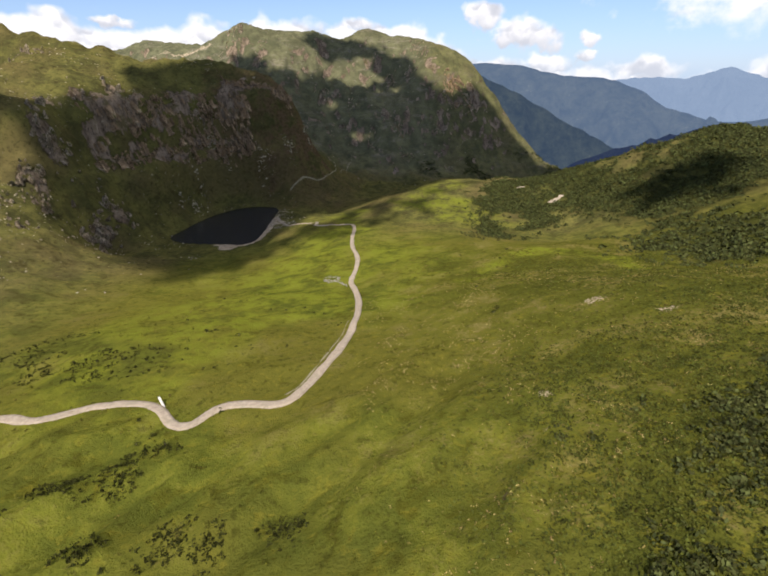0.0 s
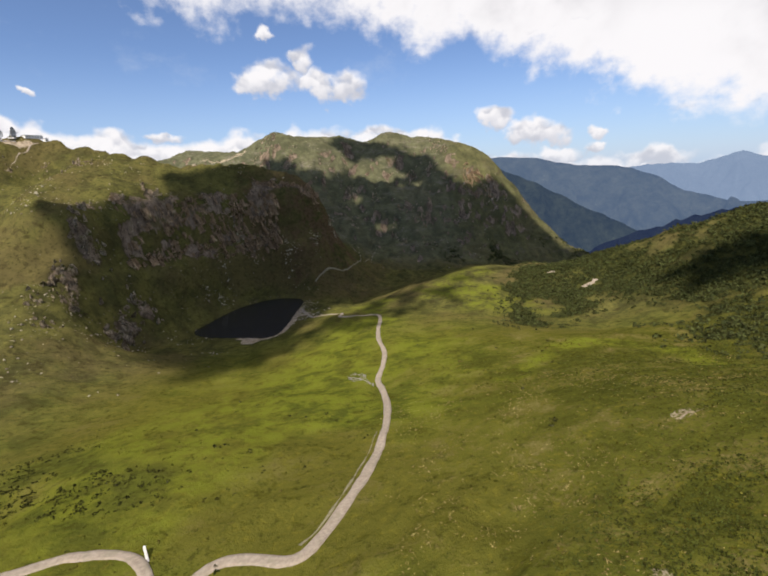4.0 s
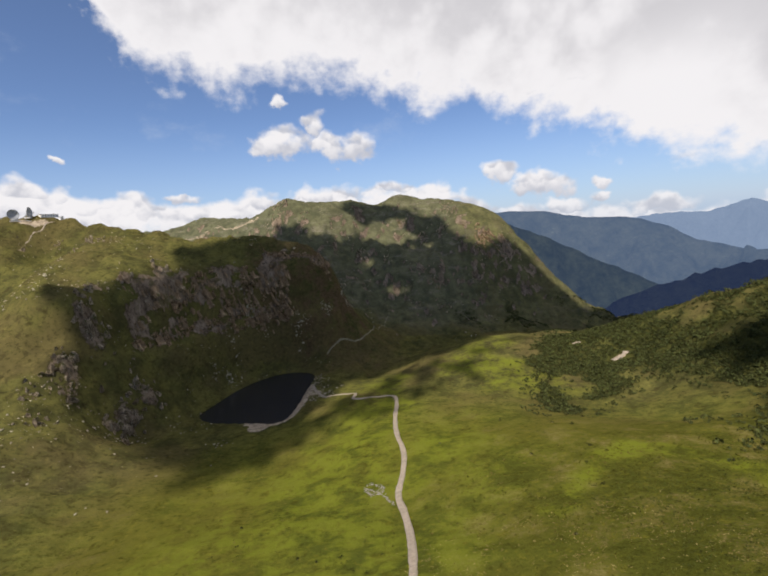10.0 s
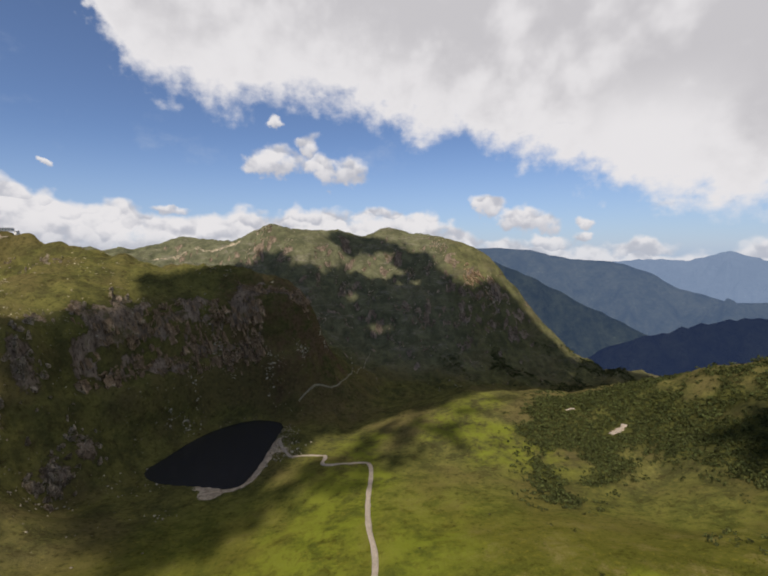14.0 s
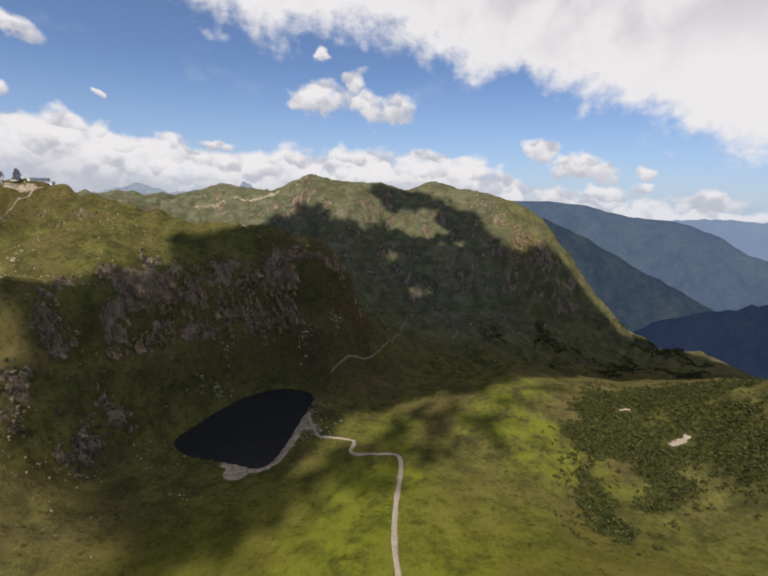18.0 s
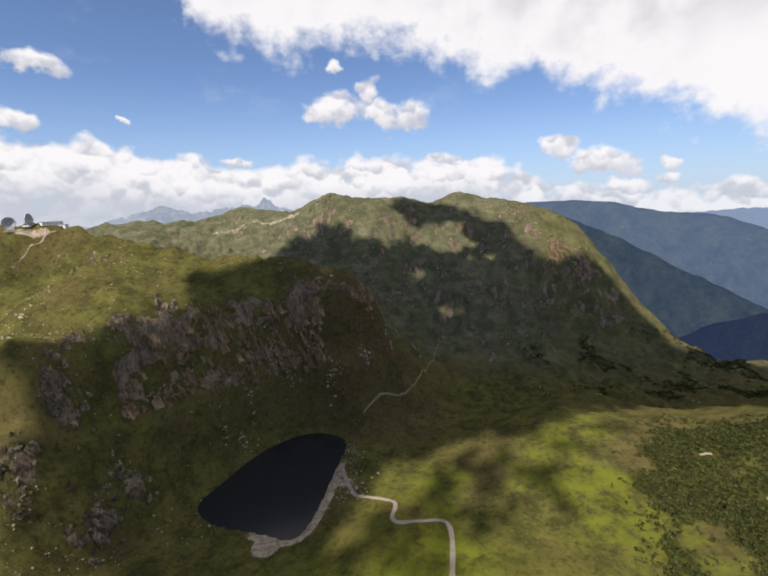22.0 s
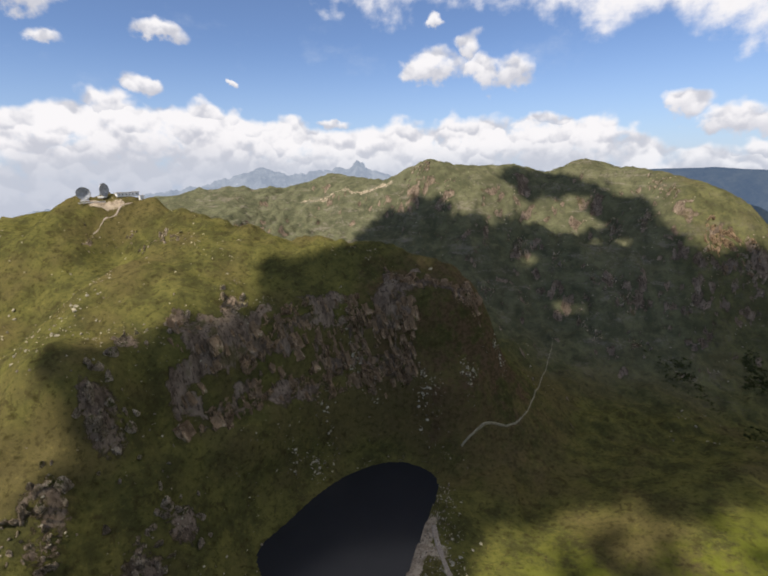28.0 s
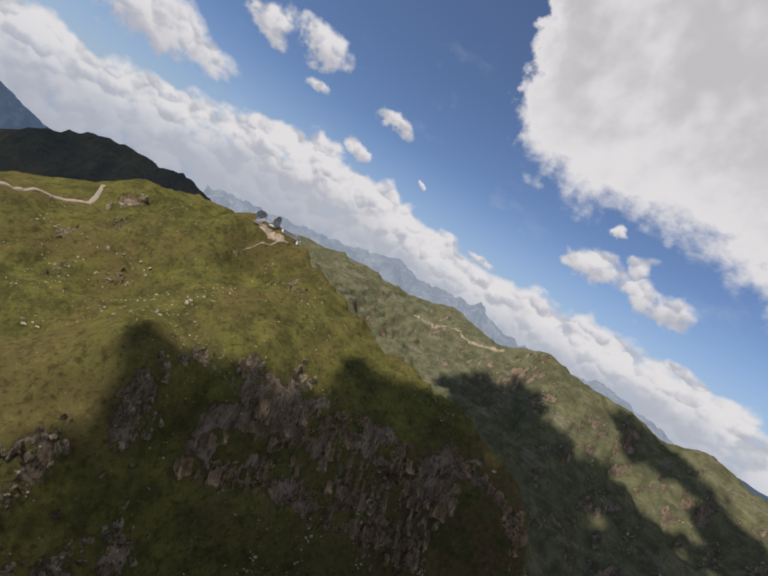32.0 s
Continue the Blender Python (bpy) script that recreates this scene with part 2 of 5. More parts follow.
def attribute(nt, name):
    n = nt.nodes.new("ShaderNodeAttribute")
    n.attribute_name = name
    return n.outputs["Fac"]


def bumped(nt, bsdf, v, strength, distance):
    n = nt.nodes.new("ShaderNodeBump")
    n.inputs["Strength"].default_value, n.inputs["Distance"].default_value = strength, distance
    nt.links.new(v, n.inputs["Height"])
    nt.links.new(n.outputs[0], bsdf.inputs["Normal"])


def plain_material(name, dark, light, scale, rough=0.85, metal=0.0, bump=0.3, grain=0.02, island=False, second=None):
    """A surface between two colours, with coarse stains and fine grain."""
    m, nt, bsdf = shader(name)
    coarse, fine = noise_node(nt, scale, 5.0), noise_node(nt, scale * 7, 4.0)
    fac = calc(nt, "ADD", calc(nt, "MULTIPLY", coarse, 0.65), calc(nt, "MULTIPLY", fine, 0.35))
    col = mixed(nt, ranged(nt, fac, 0.35, 0.65), dark, light)
    if second:
        col = mixed(nt, ranged(nt, noise_node(nt, scale * 0.3, 3.0), 0.5, 0.68, 0.0, 0.8), col, second)
    if island:
        geo = nt.nodes.new("ShaderNodeNewGeometry")
        hsv = nt.nodes.new("ShaderNodeHueSaturation")
        nt.links.new(ranged(nt, geo.outputs["Random Per Island"], 0.0, 1.0, 0.62, 1.4), hsv.inputs["Value"])
        nt.links.new(ranged(nt, geo.outputs["Random Per Island"], 0.0, 1.0, 0.485, 0.515), hsv.inputs["Hue"])
        nt.links.new(col, hsv.inputs["Color"])
        col = hsv.outputs[0]
    nt.links.new(col, bsdf.inputs["Base Color"])
    bsdf.inputs["Roughness"].default_value, bsdf.inputs["Metallic"].default_value = rough, metal
    bsdf.inputs["Specular IOR Level"].default_value = 0.06
    bumped(nt, bsdf, fac, bump, grain)
    return m


def ground_material():
    m, nt, bsdf = shader("alpine_turf")
    wide, patch, tuft, blade = noise_node(nt, 0.011, 5.0), noise_node(nt, 0.05, 7.0, 0.68), noise_node(nt, 0.30, 6.0, 0.72), noise_node(nt, 1.3, 4.0, 0.7)
    clump = noise_node(nt, 0.13, 6.0, 0.7, (1, 1, 1), 0.6)
    grass = mixed(nt, ranged(nt, patch, 0.38, 0.62), (0.065, 0.074, 0.013), (0.130, 0.137, 0.019))
    grass = mixed(nt, ranged(nt, wide, 0.42, 0.62), grass, (0.099, 0.094, 0.017))
    grass = mixed(nt, ranged(nt, clump, 0.53, 0.66, 0.0, 0.7), grass, (0.058, 0.056, 0.008))
    heath = mixed(nt, ranged(nt, patch, 0.35, 0.65), (0.062, 0.066, 0.012), (0.104, 0.104, 0.017))
    heath = mixed(nt, ranged(nt, blade, 0.50, 0.62, 0.0, 0.6), heath, (0.026, 0.027, 0.005))
    grass = mixed(nt, attribute(nt, "heath"), grass, heath)
    grass = mixed(nt, ranged(nt, tuft, 0.52, 0.68, 0.0, 0.7), grass, (0.034, 0.036, 0.007))
    grass = mixed(nt, ranged(nt, tuft, 0.46, 0.34, 0.0, 0.35), grass, (0.19, 0.165, 0.022))
    straw = mixed(nt, ranged(nt, tuft, 0.38, 0.6), (0.10, 0.078, 0.022), (0.24, 0.185, 0.075))
    dry = calc(nt, "MULTIPLY", attribute(nt, "dry"), ranged(nt, calc(nt, "ADD", patch, calc(nt, "MULTIPLY", blade, 0.6)), 0.80, 0.98))
    grass = mixed(nt, dry, grass, straw)
    fell = mixed(nt, ranged(nt, patch, 0.36, 0.64), (0.055, 0.054, 0.020), (0.116, 0.109, 0.032))
    fell = mixed(nt, ranged(nt, wide, 0.45, 0.60, 0.0, 0.75), fell, (0.104, 0.083, 0.034))
    fell = mixed(nt, ranged(nt, clump, 0.52, 0.66, 0.0, 0.75), fell, (0.046, 0.039, 0.016))
    fell = mixed(nt, ranged(nt, tuft, 0.5, 0.68, 0.0, 0.7), fell, (0.028, 0.026, 0.008))
    fell = mixed(nt, ranged(nt, tuft, 0.44, 0.32, 0.0, 0.4), fell, (0.20, 0.170, 0.045))
    grass = mixed(nt, attribute(nt, "fell"), grass, fell)
    earth = mixed(nt, ranged(nt, tuft, 0.38, 0.62), (0.105, 0.068, 0.038), (0.058, 0.044, 0.020))
    grass = mixed(nt, calc(nt, "MULTIPLY", attribute(nt, "earth"), ranged(nt, calc(nt, "ADD", patch, calc(nt, "MULTIPLY", clump, 0.4)), 0.58, 0.74)), grass, earth)
    # rocky mountain turf, its colour greyed and paled to paint in distance haze
    hazy_upland = mixed(nt, ranged(nt, patch, 0.38, 0.62), (0.076, 0.080, 0.046), (0.126, 0.128, 0.074))
    hazy_upland = mixed(nt, ranged(nt, clump, 0.50, 0.64, 0.0, 0.6), hazy_upland, (0.062, 0.058, 0.038))
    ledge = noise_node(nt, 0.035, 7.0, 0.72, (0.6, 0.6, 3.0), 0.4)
    hazy_upland = mixed(nt, ranged(nt, calc(nt, "ADD", calc(nt, "MULTIPLY", tuft, 0.6), ledge), 0.84, 0.96, 0.0, 0.75), hazy_upland, (0.19, 0.165, 0.130))
    hazy_upland = mixed(nt, ranged(nt, calc(nt, "ADD", calc(nt, "MULTIPLY", tuft, 0.5), ledge), 0.68, 0.58, 0.0, 0.6), hazy_upland, (0.044, 0.046, 0.032))
    grass = mixed(nt, attribute(nt, "hazy_upland"), grass, hazy_upland)
    grass = mixed(nt, calc(nt, "MULTIPLY", attribute(nt, "lush"), ranged(nt, calc(nt, "ADD", patch, calc(nt, "MULTIPLY", calc(nt, "SUBTRACT", clump, 0.5), -0.6)), 0.36, 0.62)), grass, (0.134, 0.152, 0.016))
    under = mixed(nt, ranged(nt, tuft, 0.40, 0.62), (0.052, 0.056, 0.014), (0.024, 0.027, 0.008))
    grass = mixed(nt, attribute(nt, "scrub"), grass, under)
    streak, crack = noise_node(nt, 0.09, 7.0, 0.7, (1, 1, 0.35)), noise_node(nt, 0.55, 6.0, 0.75, (1, 1, 0.22))
    stone = mixed(nt, ranged(nt, streak, 0.35, 0.66), (0.108, 0.081, 0.057), (0.305, 0.234, 0.168))
    stone = mixed(nt, ranged(nt, crack, 0.50, 0.62, 0.0, 0.85), stone, (0.046, 0.033, 0.022))
    stone = mixed(nt, ranged(nt, noise_node(nt, 0.4, 6.0, 0.75), 0.58, 0.68, 0.0, 0.7), stone, (0.41, 0.338, 0.243))
    moss = ranged(nt, calc(nt, "ADD", patch, calc(nt, "MULTIPLY", streak, 0.5)), 0.80, 0.94, 0.0, 0.75)
    stone = mixed(nt, moss, stone, (0.078, 0.070, 0.020))
    slab = ranged(nt, calc(nt, "ADD", attribute(nt, "rock"), calc(nt, "MULTIPLY", calc(nt, "SUBTRACT", tuft, 0.5), 1.3)), 0.40, 0.58)
    col = mixed(nt, slab, grass, stone)
    grit = mixed(nt, ranged(nt, tuft, 0.4, 0.62), (0.23, 0.18, 0.125), (0.42, 0.345, 0.25))
    worn = ranged(nt, calc(nt, "ADD", attribute(nt, "gravel"), calc(nt, "MULTIPLY", calc(nt, "SUBTRACT", calc(nt, "ADD", calc(nt, "MULTIPLY", tuft, 0.5), calc(nt, "MULTIPLY", blade, 0.5)), 0.5), 1.9)), 0.4, 0.6)
    col = mixed(nt, worn, col, grit)
    nt.links.new(col, bsdf.inputs["Base Color"])
    bsdf.inputs["Roughness"].default_value, bsdf.inputs["Specular IOR Level"].default_value = 1.0, 0.0
    relief = calc(nt, "ADD", calc(nt, "MULTIPLY", tuft, 0.7), calc(nt, "MULTIPLY", blade, 0.3))
    relief = calc(nt, "ADD", relief, calc(nt, "MULTIPLY", calc(nt, "MULTIPLY", slab, crack), -1.8))
    bumped(nt, bsdf, relief, 0.9, 1.4)
    return m


def rock_material(name, dark, light, pale, grass):
    """Splintered rock: upright streaks, dark clefts, pale broken edges and tufts on the ledges."""
    m, nt, bsdf = shader(name)
    streak, splint = noise_node(nt, 0.16, 8.0, 0.75, (1, 1, 0.6)), noise_node(nt, 0.75, 6.0, 0.8, (1, 1, 0.45), 1.2)
    fleck, tuft = noise_node(nt, 1.7, 5.0, 0.75), noise_node(nt, 0.17, 7.0, 0.75)
    col = mixed(nt, ranged(nt, streak, 0.36, 0.62), dark, light)
    col = mixed(nt, ranged(nt, splint, 0.47, 0.58, 0.0, 0.85), col, (dark[0] * 0.3, dark[1] * 0.3, dark[2] * 0.3))
    col = mixed(nt, ranged(nt, calc(nt, "ADD", fleck, calc(nt, "MULTIPLY", streak, 0.5)), 0.83, 0.92, 0.0, 0.9), col, pale)
    col = mixed(nt, ranged(nt, tuft, 0.535, 0.60, 0.0, 0.95), col, grass)
    nt.links.new(col, bsdf.inputs["Base Color"])
    bsdf.inputs["Roughness"].default_value, bsdf.inputs["Specular IOR Level"].default_value = 1.0, 0.05
    bumped(nt, bsdf, calc(nt, "SUBTRACT", calc(nt, "ADD", calc(nt, "MULTIPLY", fleck, 0.4), streak), calc(nt, "MULTIPLY", splint, 1.2)), 1.0, 1.6)
    return m


def water_material():
    m, nt, bsdf = shader("tarn_water")
    nt.links.new(mixed(nt, noise_node(nt, 0.03, 3.0), (0.015, 0.016, 0.019), (0.022, 0.023, 0.026)), bsdf.inputs["Base Color"])
    bsdf.inputs["Roughness"].default_value, bsdf.inputs["IOR"].default_value = 0.18, 1.33
    bumped(nt, bsdf, noise_node(nt, 0.9, 4.0, 0.6), 0.25, 0.12)
    return m


def distance_material(name, low, high, haze_glow, scale):
    """A far range; the blue haze of the air is painted in as emission."""
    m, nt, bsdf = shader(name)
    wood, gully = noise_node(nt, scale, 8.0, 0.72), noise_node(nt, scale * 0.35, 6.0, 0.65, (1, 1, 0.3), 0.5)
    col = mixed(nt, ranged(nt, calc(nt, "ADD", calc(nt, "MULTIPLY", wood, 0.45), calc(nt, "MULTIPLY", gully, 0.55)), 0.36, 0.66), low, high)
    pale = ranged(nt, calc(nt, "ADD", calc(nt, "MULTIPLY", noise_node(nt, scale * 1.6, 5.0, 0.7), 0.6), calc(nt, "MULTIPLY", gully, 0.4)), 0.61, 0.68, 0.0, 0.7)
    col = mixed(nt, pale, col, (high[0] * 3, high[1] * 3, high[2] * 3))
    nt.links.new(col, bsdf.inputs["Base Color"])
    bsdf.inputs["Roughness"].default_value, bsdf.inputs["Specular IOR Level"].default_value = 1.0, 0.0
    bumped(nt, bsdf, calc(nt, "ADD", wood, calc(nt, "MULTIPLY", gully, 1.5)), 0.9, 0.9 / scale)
    bsdf.inputs["Emission Color"].default_value, bsdf.inputs["Emission Strength"].default_value = (*haze_glow, 1), 1.0
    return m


TURF, WATER = ground_material(), water_material()
GRAVEL = plain_material("pale_gravel", (0.24, 0.195, 0.150), (0.35, 0.295, 0.235), 0.9, 0.95, 0, 0.6, 0.06, second=(0.235, 0.205, 0.15))
STONE = plain_material("grey_boulder", (0.15, 0.128, 0.092), (0.36, 0.31, 0.225), 0.5, 0.95, 0, 0.8, 0.12, island=True)
CLOUD_WHITE = plain_material("cloud_white", (0.8, 0.8, 0.82), (0.9, 0.9, 0.9), 0.01, 1.0, 0, 0.2, 5.0)


# ---- landforms: crest, edge and valley lines in metres, heights over the tarn ----
WEST_RIDGE = [(-402, 600, 207), (-405, 638, 209), (-358, 640, 205), (-340, 640, 199), (-320, 640, 193), (-300, 641, 188), (-277, 643, 182), (-250, 646, 178), (-230, 650, 175), (-200, 653, 173), (-170, 655, 172), (-140, 656, 169), (-110, 653, 164), (-85, 650, 160), (-65, 647, 153), (-50, 646, 141), (-39, 650, 126), (-30, 654, 108), (-411, 612, 215), (-397, 631, 216), (-380, 636, 216), (-414, 575, 195), (-459, 587, 178), (-440, 592, 192), (-425, 602, 205)]
WEST_FACE = [(-309, 549, 168), (-235, 576, 153), (-278, 483, 139), (-316, 503, 158), (-190, 615, 158)]
CLIFF_TOP = [(-249, 469, 127), (-239, 508, 145), (-213, 525, 136), (-186, 568, 130), (-153, 608, 138), (-110, 632, 146), (-58, 634, 142)]
CLIFF_FOOT = [(-233, 437, 98), (-221, 472, 86), (-201, 497, 75), (-176, 534, 73), (-146, 575, 71), (-104, 599, 72), (-48, 607, 74)]
SCREE = [(-140, 529, 49), (-79, 594, 55), (-14, 660, 58), (-94, 559, 27), (-197, 480, 39), (-228, 421, 62), (-258, 420, 92)]
WEST_FLANK = [(-240, 408, 90), (-232, 358, 60), (-211, 372, 42), (-165, 341, 24), (-188, 291, 36), (-264, 433, 138), (-153, 229, 38), (-205, 403, 12), (-206, 424, 30), (-172, 403, 9), (-300, 380, 98), (-177, 251, 41), (-266, 373, 80), (-102, 167, 58)]
WEST_END = [(-540, 441, 131), (-527, 475, 136), (-518, 508, 145), (-534, 553, 180), (-536, 625, 184), (-506, 664, 192), (-448, 429, 104), (-451, 474, 127), (-387, 447, 98), (-346, 415, 77), (-373, 509, 118), (-370, 592, 161)]
MAIN_CREST = [(-760, 1110, 176), (-660, 1140, 179), (-560, 1150, 186), (-448, 1163, 197), (-400, 1162, 206), (-353, 1158, 217), (-300, 1122, 214), (-246, 1088, 209), (-197, 1059, 221), (-146, 1032, 242), (-104, 1035, 230), (-57, 1050, 227), (2, 1072, 226), (104, 1097, 234), (206, 1076, 220), (253, 1044, 203), (319, 1007, 168), (364, 967, 95), (417, 952, 32), (493, 951, -48)]
MAIN_FACE = [(-185, 990, 150), (-118, 1006, 200), (-84, 985, 178), (-62, 970, 154), (2, 1000, 140), (12, 1046, 172), (70, 1058, 176), (126, 1030, 142), (160, 1024, 146), (206, 1036, 196), (222, 1010, 184), (240, 984, 160), (268, 958, 124), (-40, 905, 80), (117, 920, 92),
             (60, 960, 112), (169, 890, 40), (287, 912, 46), (355, 883, -5), (67, 880, 30), (3, 682, 40), (159, 825, -2), (237, 824, -18), (361, 835, -39), (-28, 601, 24), (-20, 860, 46)]
VALLEY = [(552, 941, -81), (597, 907, -63), (271, 656, -13), (388, 750, -36), (187, 672, -1), (66, 679, -5)]
MEADOW = [(-9, 433, 16), (32, 443, 14), (-44, 520, 5), (68, 501, 19), (157, 512, 27), (212, 502, 31), (117, 387, 22), (134, 539, 28), (176, 484, 27)]
ALDER_HILL = [(376, 403, 103), (380, 367, 99), (359, 430, 89), (333, 464, 71), (303, 504, 50), (273, 527, 35), (246, 439, 27), (293, 407, 46), (320, 357, 73), (293, 284, 69), (188, 392, 20), (204, 311, 31), (212, 239, 53), (175, 176, 71), (450, 400, 92), (430, 470, 60)]
NEAR_MEADOW = [(-10, 101, 74), (20, 220, 46), (27, 338, 30), (112, 277, 48), (96, 126, 92), (227, 209, 73), (205, 257, 57), (-95, 117, 66), (-41, 101, 72), (-109, 225, 42), (-109, 163, 55), (-23, 62, 80), (27, 51, 98), (63, 56, 104), (61, 103, 88), (49, 33, 108), (-60, 67, 80), (-85, 271, 28), (-26, 319, 24)]
BACK_SLOPES = [(-454, 662, 166), (-403, 688, 177), (-353, 691, 160), (-320, 690, 165), (-259, 700, 145), (-190, 705, 132), (-120, 702, 118), (-60, 696, 92), (-24, 700, 62), (-259, 790, 122), (-157, 800, 88), (-70, 790, 58), (-157, 863, 98), (-640, 600, 150), (-640, 720, 150), (-620, 470, 100), (-486, 1245, 150), (-700, 1240, 140), (-585, 940, 160), (-480, 960, 152), (-384, 1030, 142), (-270, 1175, 155), (-162, 1121, 192), (-63, 1140, 177), (114, 1186, 184), (279, 1130, 157), (403, 1048, 47), (542, 1026, -88), (-115, 1124, 174), (2, 1162, 175), (227, 1164, 175)]
OUTER = [(-60, -170, 112), (300, -150, 128), (-350, -100, 70), (-420, 150, 85), (-620, 320, 70), (-760, 640, 120), (620, 60, 120), (640, 330, 66), (560, 560, 0),
         (720, 820, -120), (640, 1120, -150), (260, 1360, 40), (0, 1420, 60), (-330, 1400, 120), (-700, 1280, 130), (-900, 960, 90)]
TARN = [(-168, 467), (-160, 489), (-148, 525), (-129, 556), (-99, 576), (-70, 571), (-58, 555), (-64, 512), (-70, 458), (-79, 430), (-108, 439), (-136, 444), (-153, 451)]
OUTCROPS = [(150, 1008, 16), (121, 910, 12), (269, 948, 20), (300, 938, 14), (-51, 939, 26), (2, 952, 24), (208, 1046, 13), (-320, 603, 10), (-302, 598, 9), (-336, 592, 8), (-97, 746, 38), (189, 1004, 10),
            (-206, 424, 12), (-207, 414, 13), (-208, 404, 11), (-202, 447, 15), (-237, 443, 16), (-240, 402, 15), (-225, 350, 10), (-461, 470, 9), (-418, 462, 9), (-398, 492, 11), (-387, 585, 7), (-361, 604, 7),
            (-510, 535, 17), (-215, 540, 14), (-236, 512, 12), (-250, 480, 10), (-461, 509, 10), (-232, 392, 11), (-245, 372, 9),
            (-148, 1031, 10), (-156, 1026, 9), (-173, 1021, 12), (-190, 1016, 10), (-112, 987, 9), (-106, 1008, 8), (140, 904, 10), (5, 960, 13), (57, 942, 10), (330, 940, 12), (252, 938, 9), (226, 903, 11), (91, 874, 10),
            (12, 887, 8), (-36, 880, 10), (150, 846, 10), (105, 854, 8), (194, 810, 10), (219, 1018, 12), (182, 995, 9)]
ALDERS = [(160, 470), (147, 410), (134, 354), (152, 337), (190, 370), (216, 380), (240, 402), (252, 365), (258, 308), (238, 286), (206, 272), (184, 240), (176, 204), (172, 174), (250, 110), (420, 180), (470, 400), (410, 480), (330, 510), (262, 545), (205, 530)]
ROAD = [(-150, 118), (-118, 121), (-96, 118), (-84, 113), (-79, 114), (-70, 118), (-62, 116), (-53, 115), (-47, 110), (-41, 101), (-36, 99), (-30, 107), (-22, 107), (-10, 102),
        (-5, 112), (3, 130), (10, 153), (15, 182), (17, 212), (16, 236), (14, 252), (19, 272), (23, 300), (20, 330), (22, 372), (27, 410), (27, 434), (17, 437), (3, 433), (-9, 431),
        (-13, 438), (-9, 454), (-14, 463), (-30, 468), (-42, 474)]


def lattice(ix, iy, seed):
    h = (ix.astype(np.int64) * 374761393 + iy.astype(np.int64) * 668265263 + seed * 2147483647) & 0xFFFFFFFF
    h = ((h ^ (h >> 13)) * 1274126177) & 0xFFFFFFFF
    return ((h ^ (h >> 16)) & 0xFFFF) / 65535.0


def value_noise(x, y, seed=0):
    """Smooth noise in -1..1 with cells of one metre."""
    ix, iy = np.floor(x), np.floor(y)
    u, v = x - ix, y - iy
    u, v = u * u * u * (u * (u * 6 - 15) + 10), v * v * v * (v * (v * 6 - 15) + 10)
    a, b = lattice(ix, iy, seed), lattice(ix + 1, iy, seed)
    c, d = lattice(ix, iy + 1, seed), lattice(ix + 1, iy + 1, seed)
    return 2 * (a + (b - a) * u + (c - a) * v + (a - b - c + d) * u * v) - 1


def fractal(x, y, size, octaves=4, seed=0, gain=0.5):
    total, amp = 0.0, 1.0
    for k in range(octaves):
        total = total + amp * value_noise(x / size + 17.3 * k, y / size - 9.1 * k, seed + k)
        size, amp = size * 0.47, amp * gain
    return total


def smooth(lo, hi, v):
    t = np.clip((v - lo) / (hi - lo), 0, 1)
    return t * t * (3 - 2 * t)


def line_distance(x, y, line, closed=False):
    """Distance to a line of (x, y, ...) corners."""
    pts = [(p[0], p[1]) for p in line]
    best = np.full(np.shape(x), 1e9)
    for (ax, ay), (bx, by) in zip(pts, pts[1:] + (pts[:1] if closed else [])):
        dx, dy = bx - ax, by - ay
        t = np.clip(((x - ax) * dx + (y - ay) * dy) / (dx * dx + dy * dy + 1e-9), 0, 1)
        best = np.minimum(best, np.hypot(x - ax - t * dx, y - ay - t * dy))
    return best


def inside(x, y, line):
    pts, odd = [(p[0], p[1]) for p in line], np.zeros(np.shape(x), bool)
    for (ax, ay), (bx, by) in zip(pts, pts[1:] + pts[:1]):
        odd ^= ((ay > y) != (by > y)) & (x < (bx - ax) * (y - ay) / (by - ay + 1e-9) + ax)
    return odd


def rounded(line, times=2):
    """A closed line with its corners cut."""
    for _ in range(times):
        line = [q for a, b in zip(line, line[1:] + line[:1]) for q in
                ((0.75 * a[0] + 0.25 * b[0], 0.75 * a[1] + 0.25 * b[1]), (0.25 * a[0] + 0.75 * b[0], 0.25 * a[1] + 0.75 * b[1]))]
    return line


SHORE = rounded(TARN)
FORMS = np.array(WEST_RIDGE + WEST_FACE + CLIFF_TOP + CLIFF_FOOT + SCREE + WEST_FLANK + WEST_END + MAIN_CREST + MAIN_FACE + VALLEY
                 + MEADOW + BACK_SLOPES + ALDER_HILL + NEAR_MEADOW + OUTER + [(x, y, 1) for x, y in TARN], float)


def spline(forms, stiff):
    """Weights of a thin plate through the landforms."""
    p = forms[:, :2] / 100
    r2 = ((p[:, None] - p[None]) ** 2).sum(-1)
    k = r2 * np.log(r2 + 1e-9) * 0.5 + stiff * np.eye(len(p))
    q = np.c_[np.ones(len(p)), p]
    a = np.block([[k, q], [q.T, np.zeros((3, 3))]])
    return np.linalg.solve(a, np.r_[forms[:, 2], 0, 0, 0])


PLATE = spline(FORMS, 0.02)


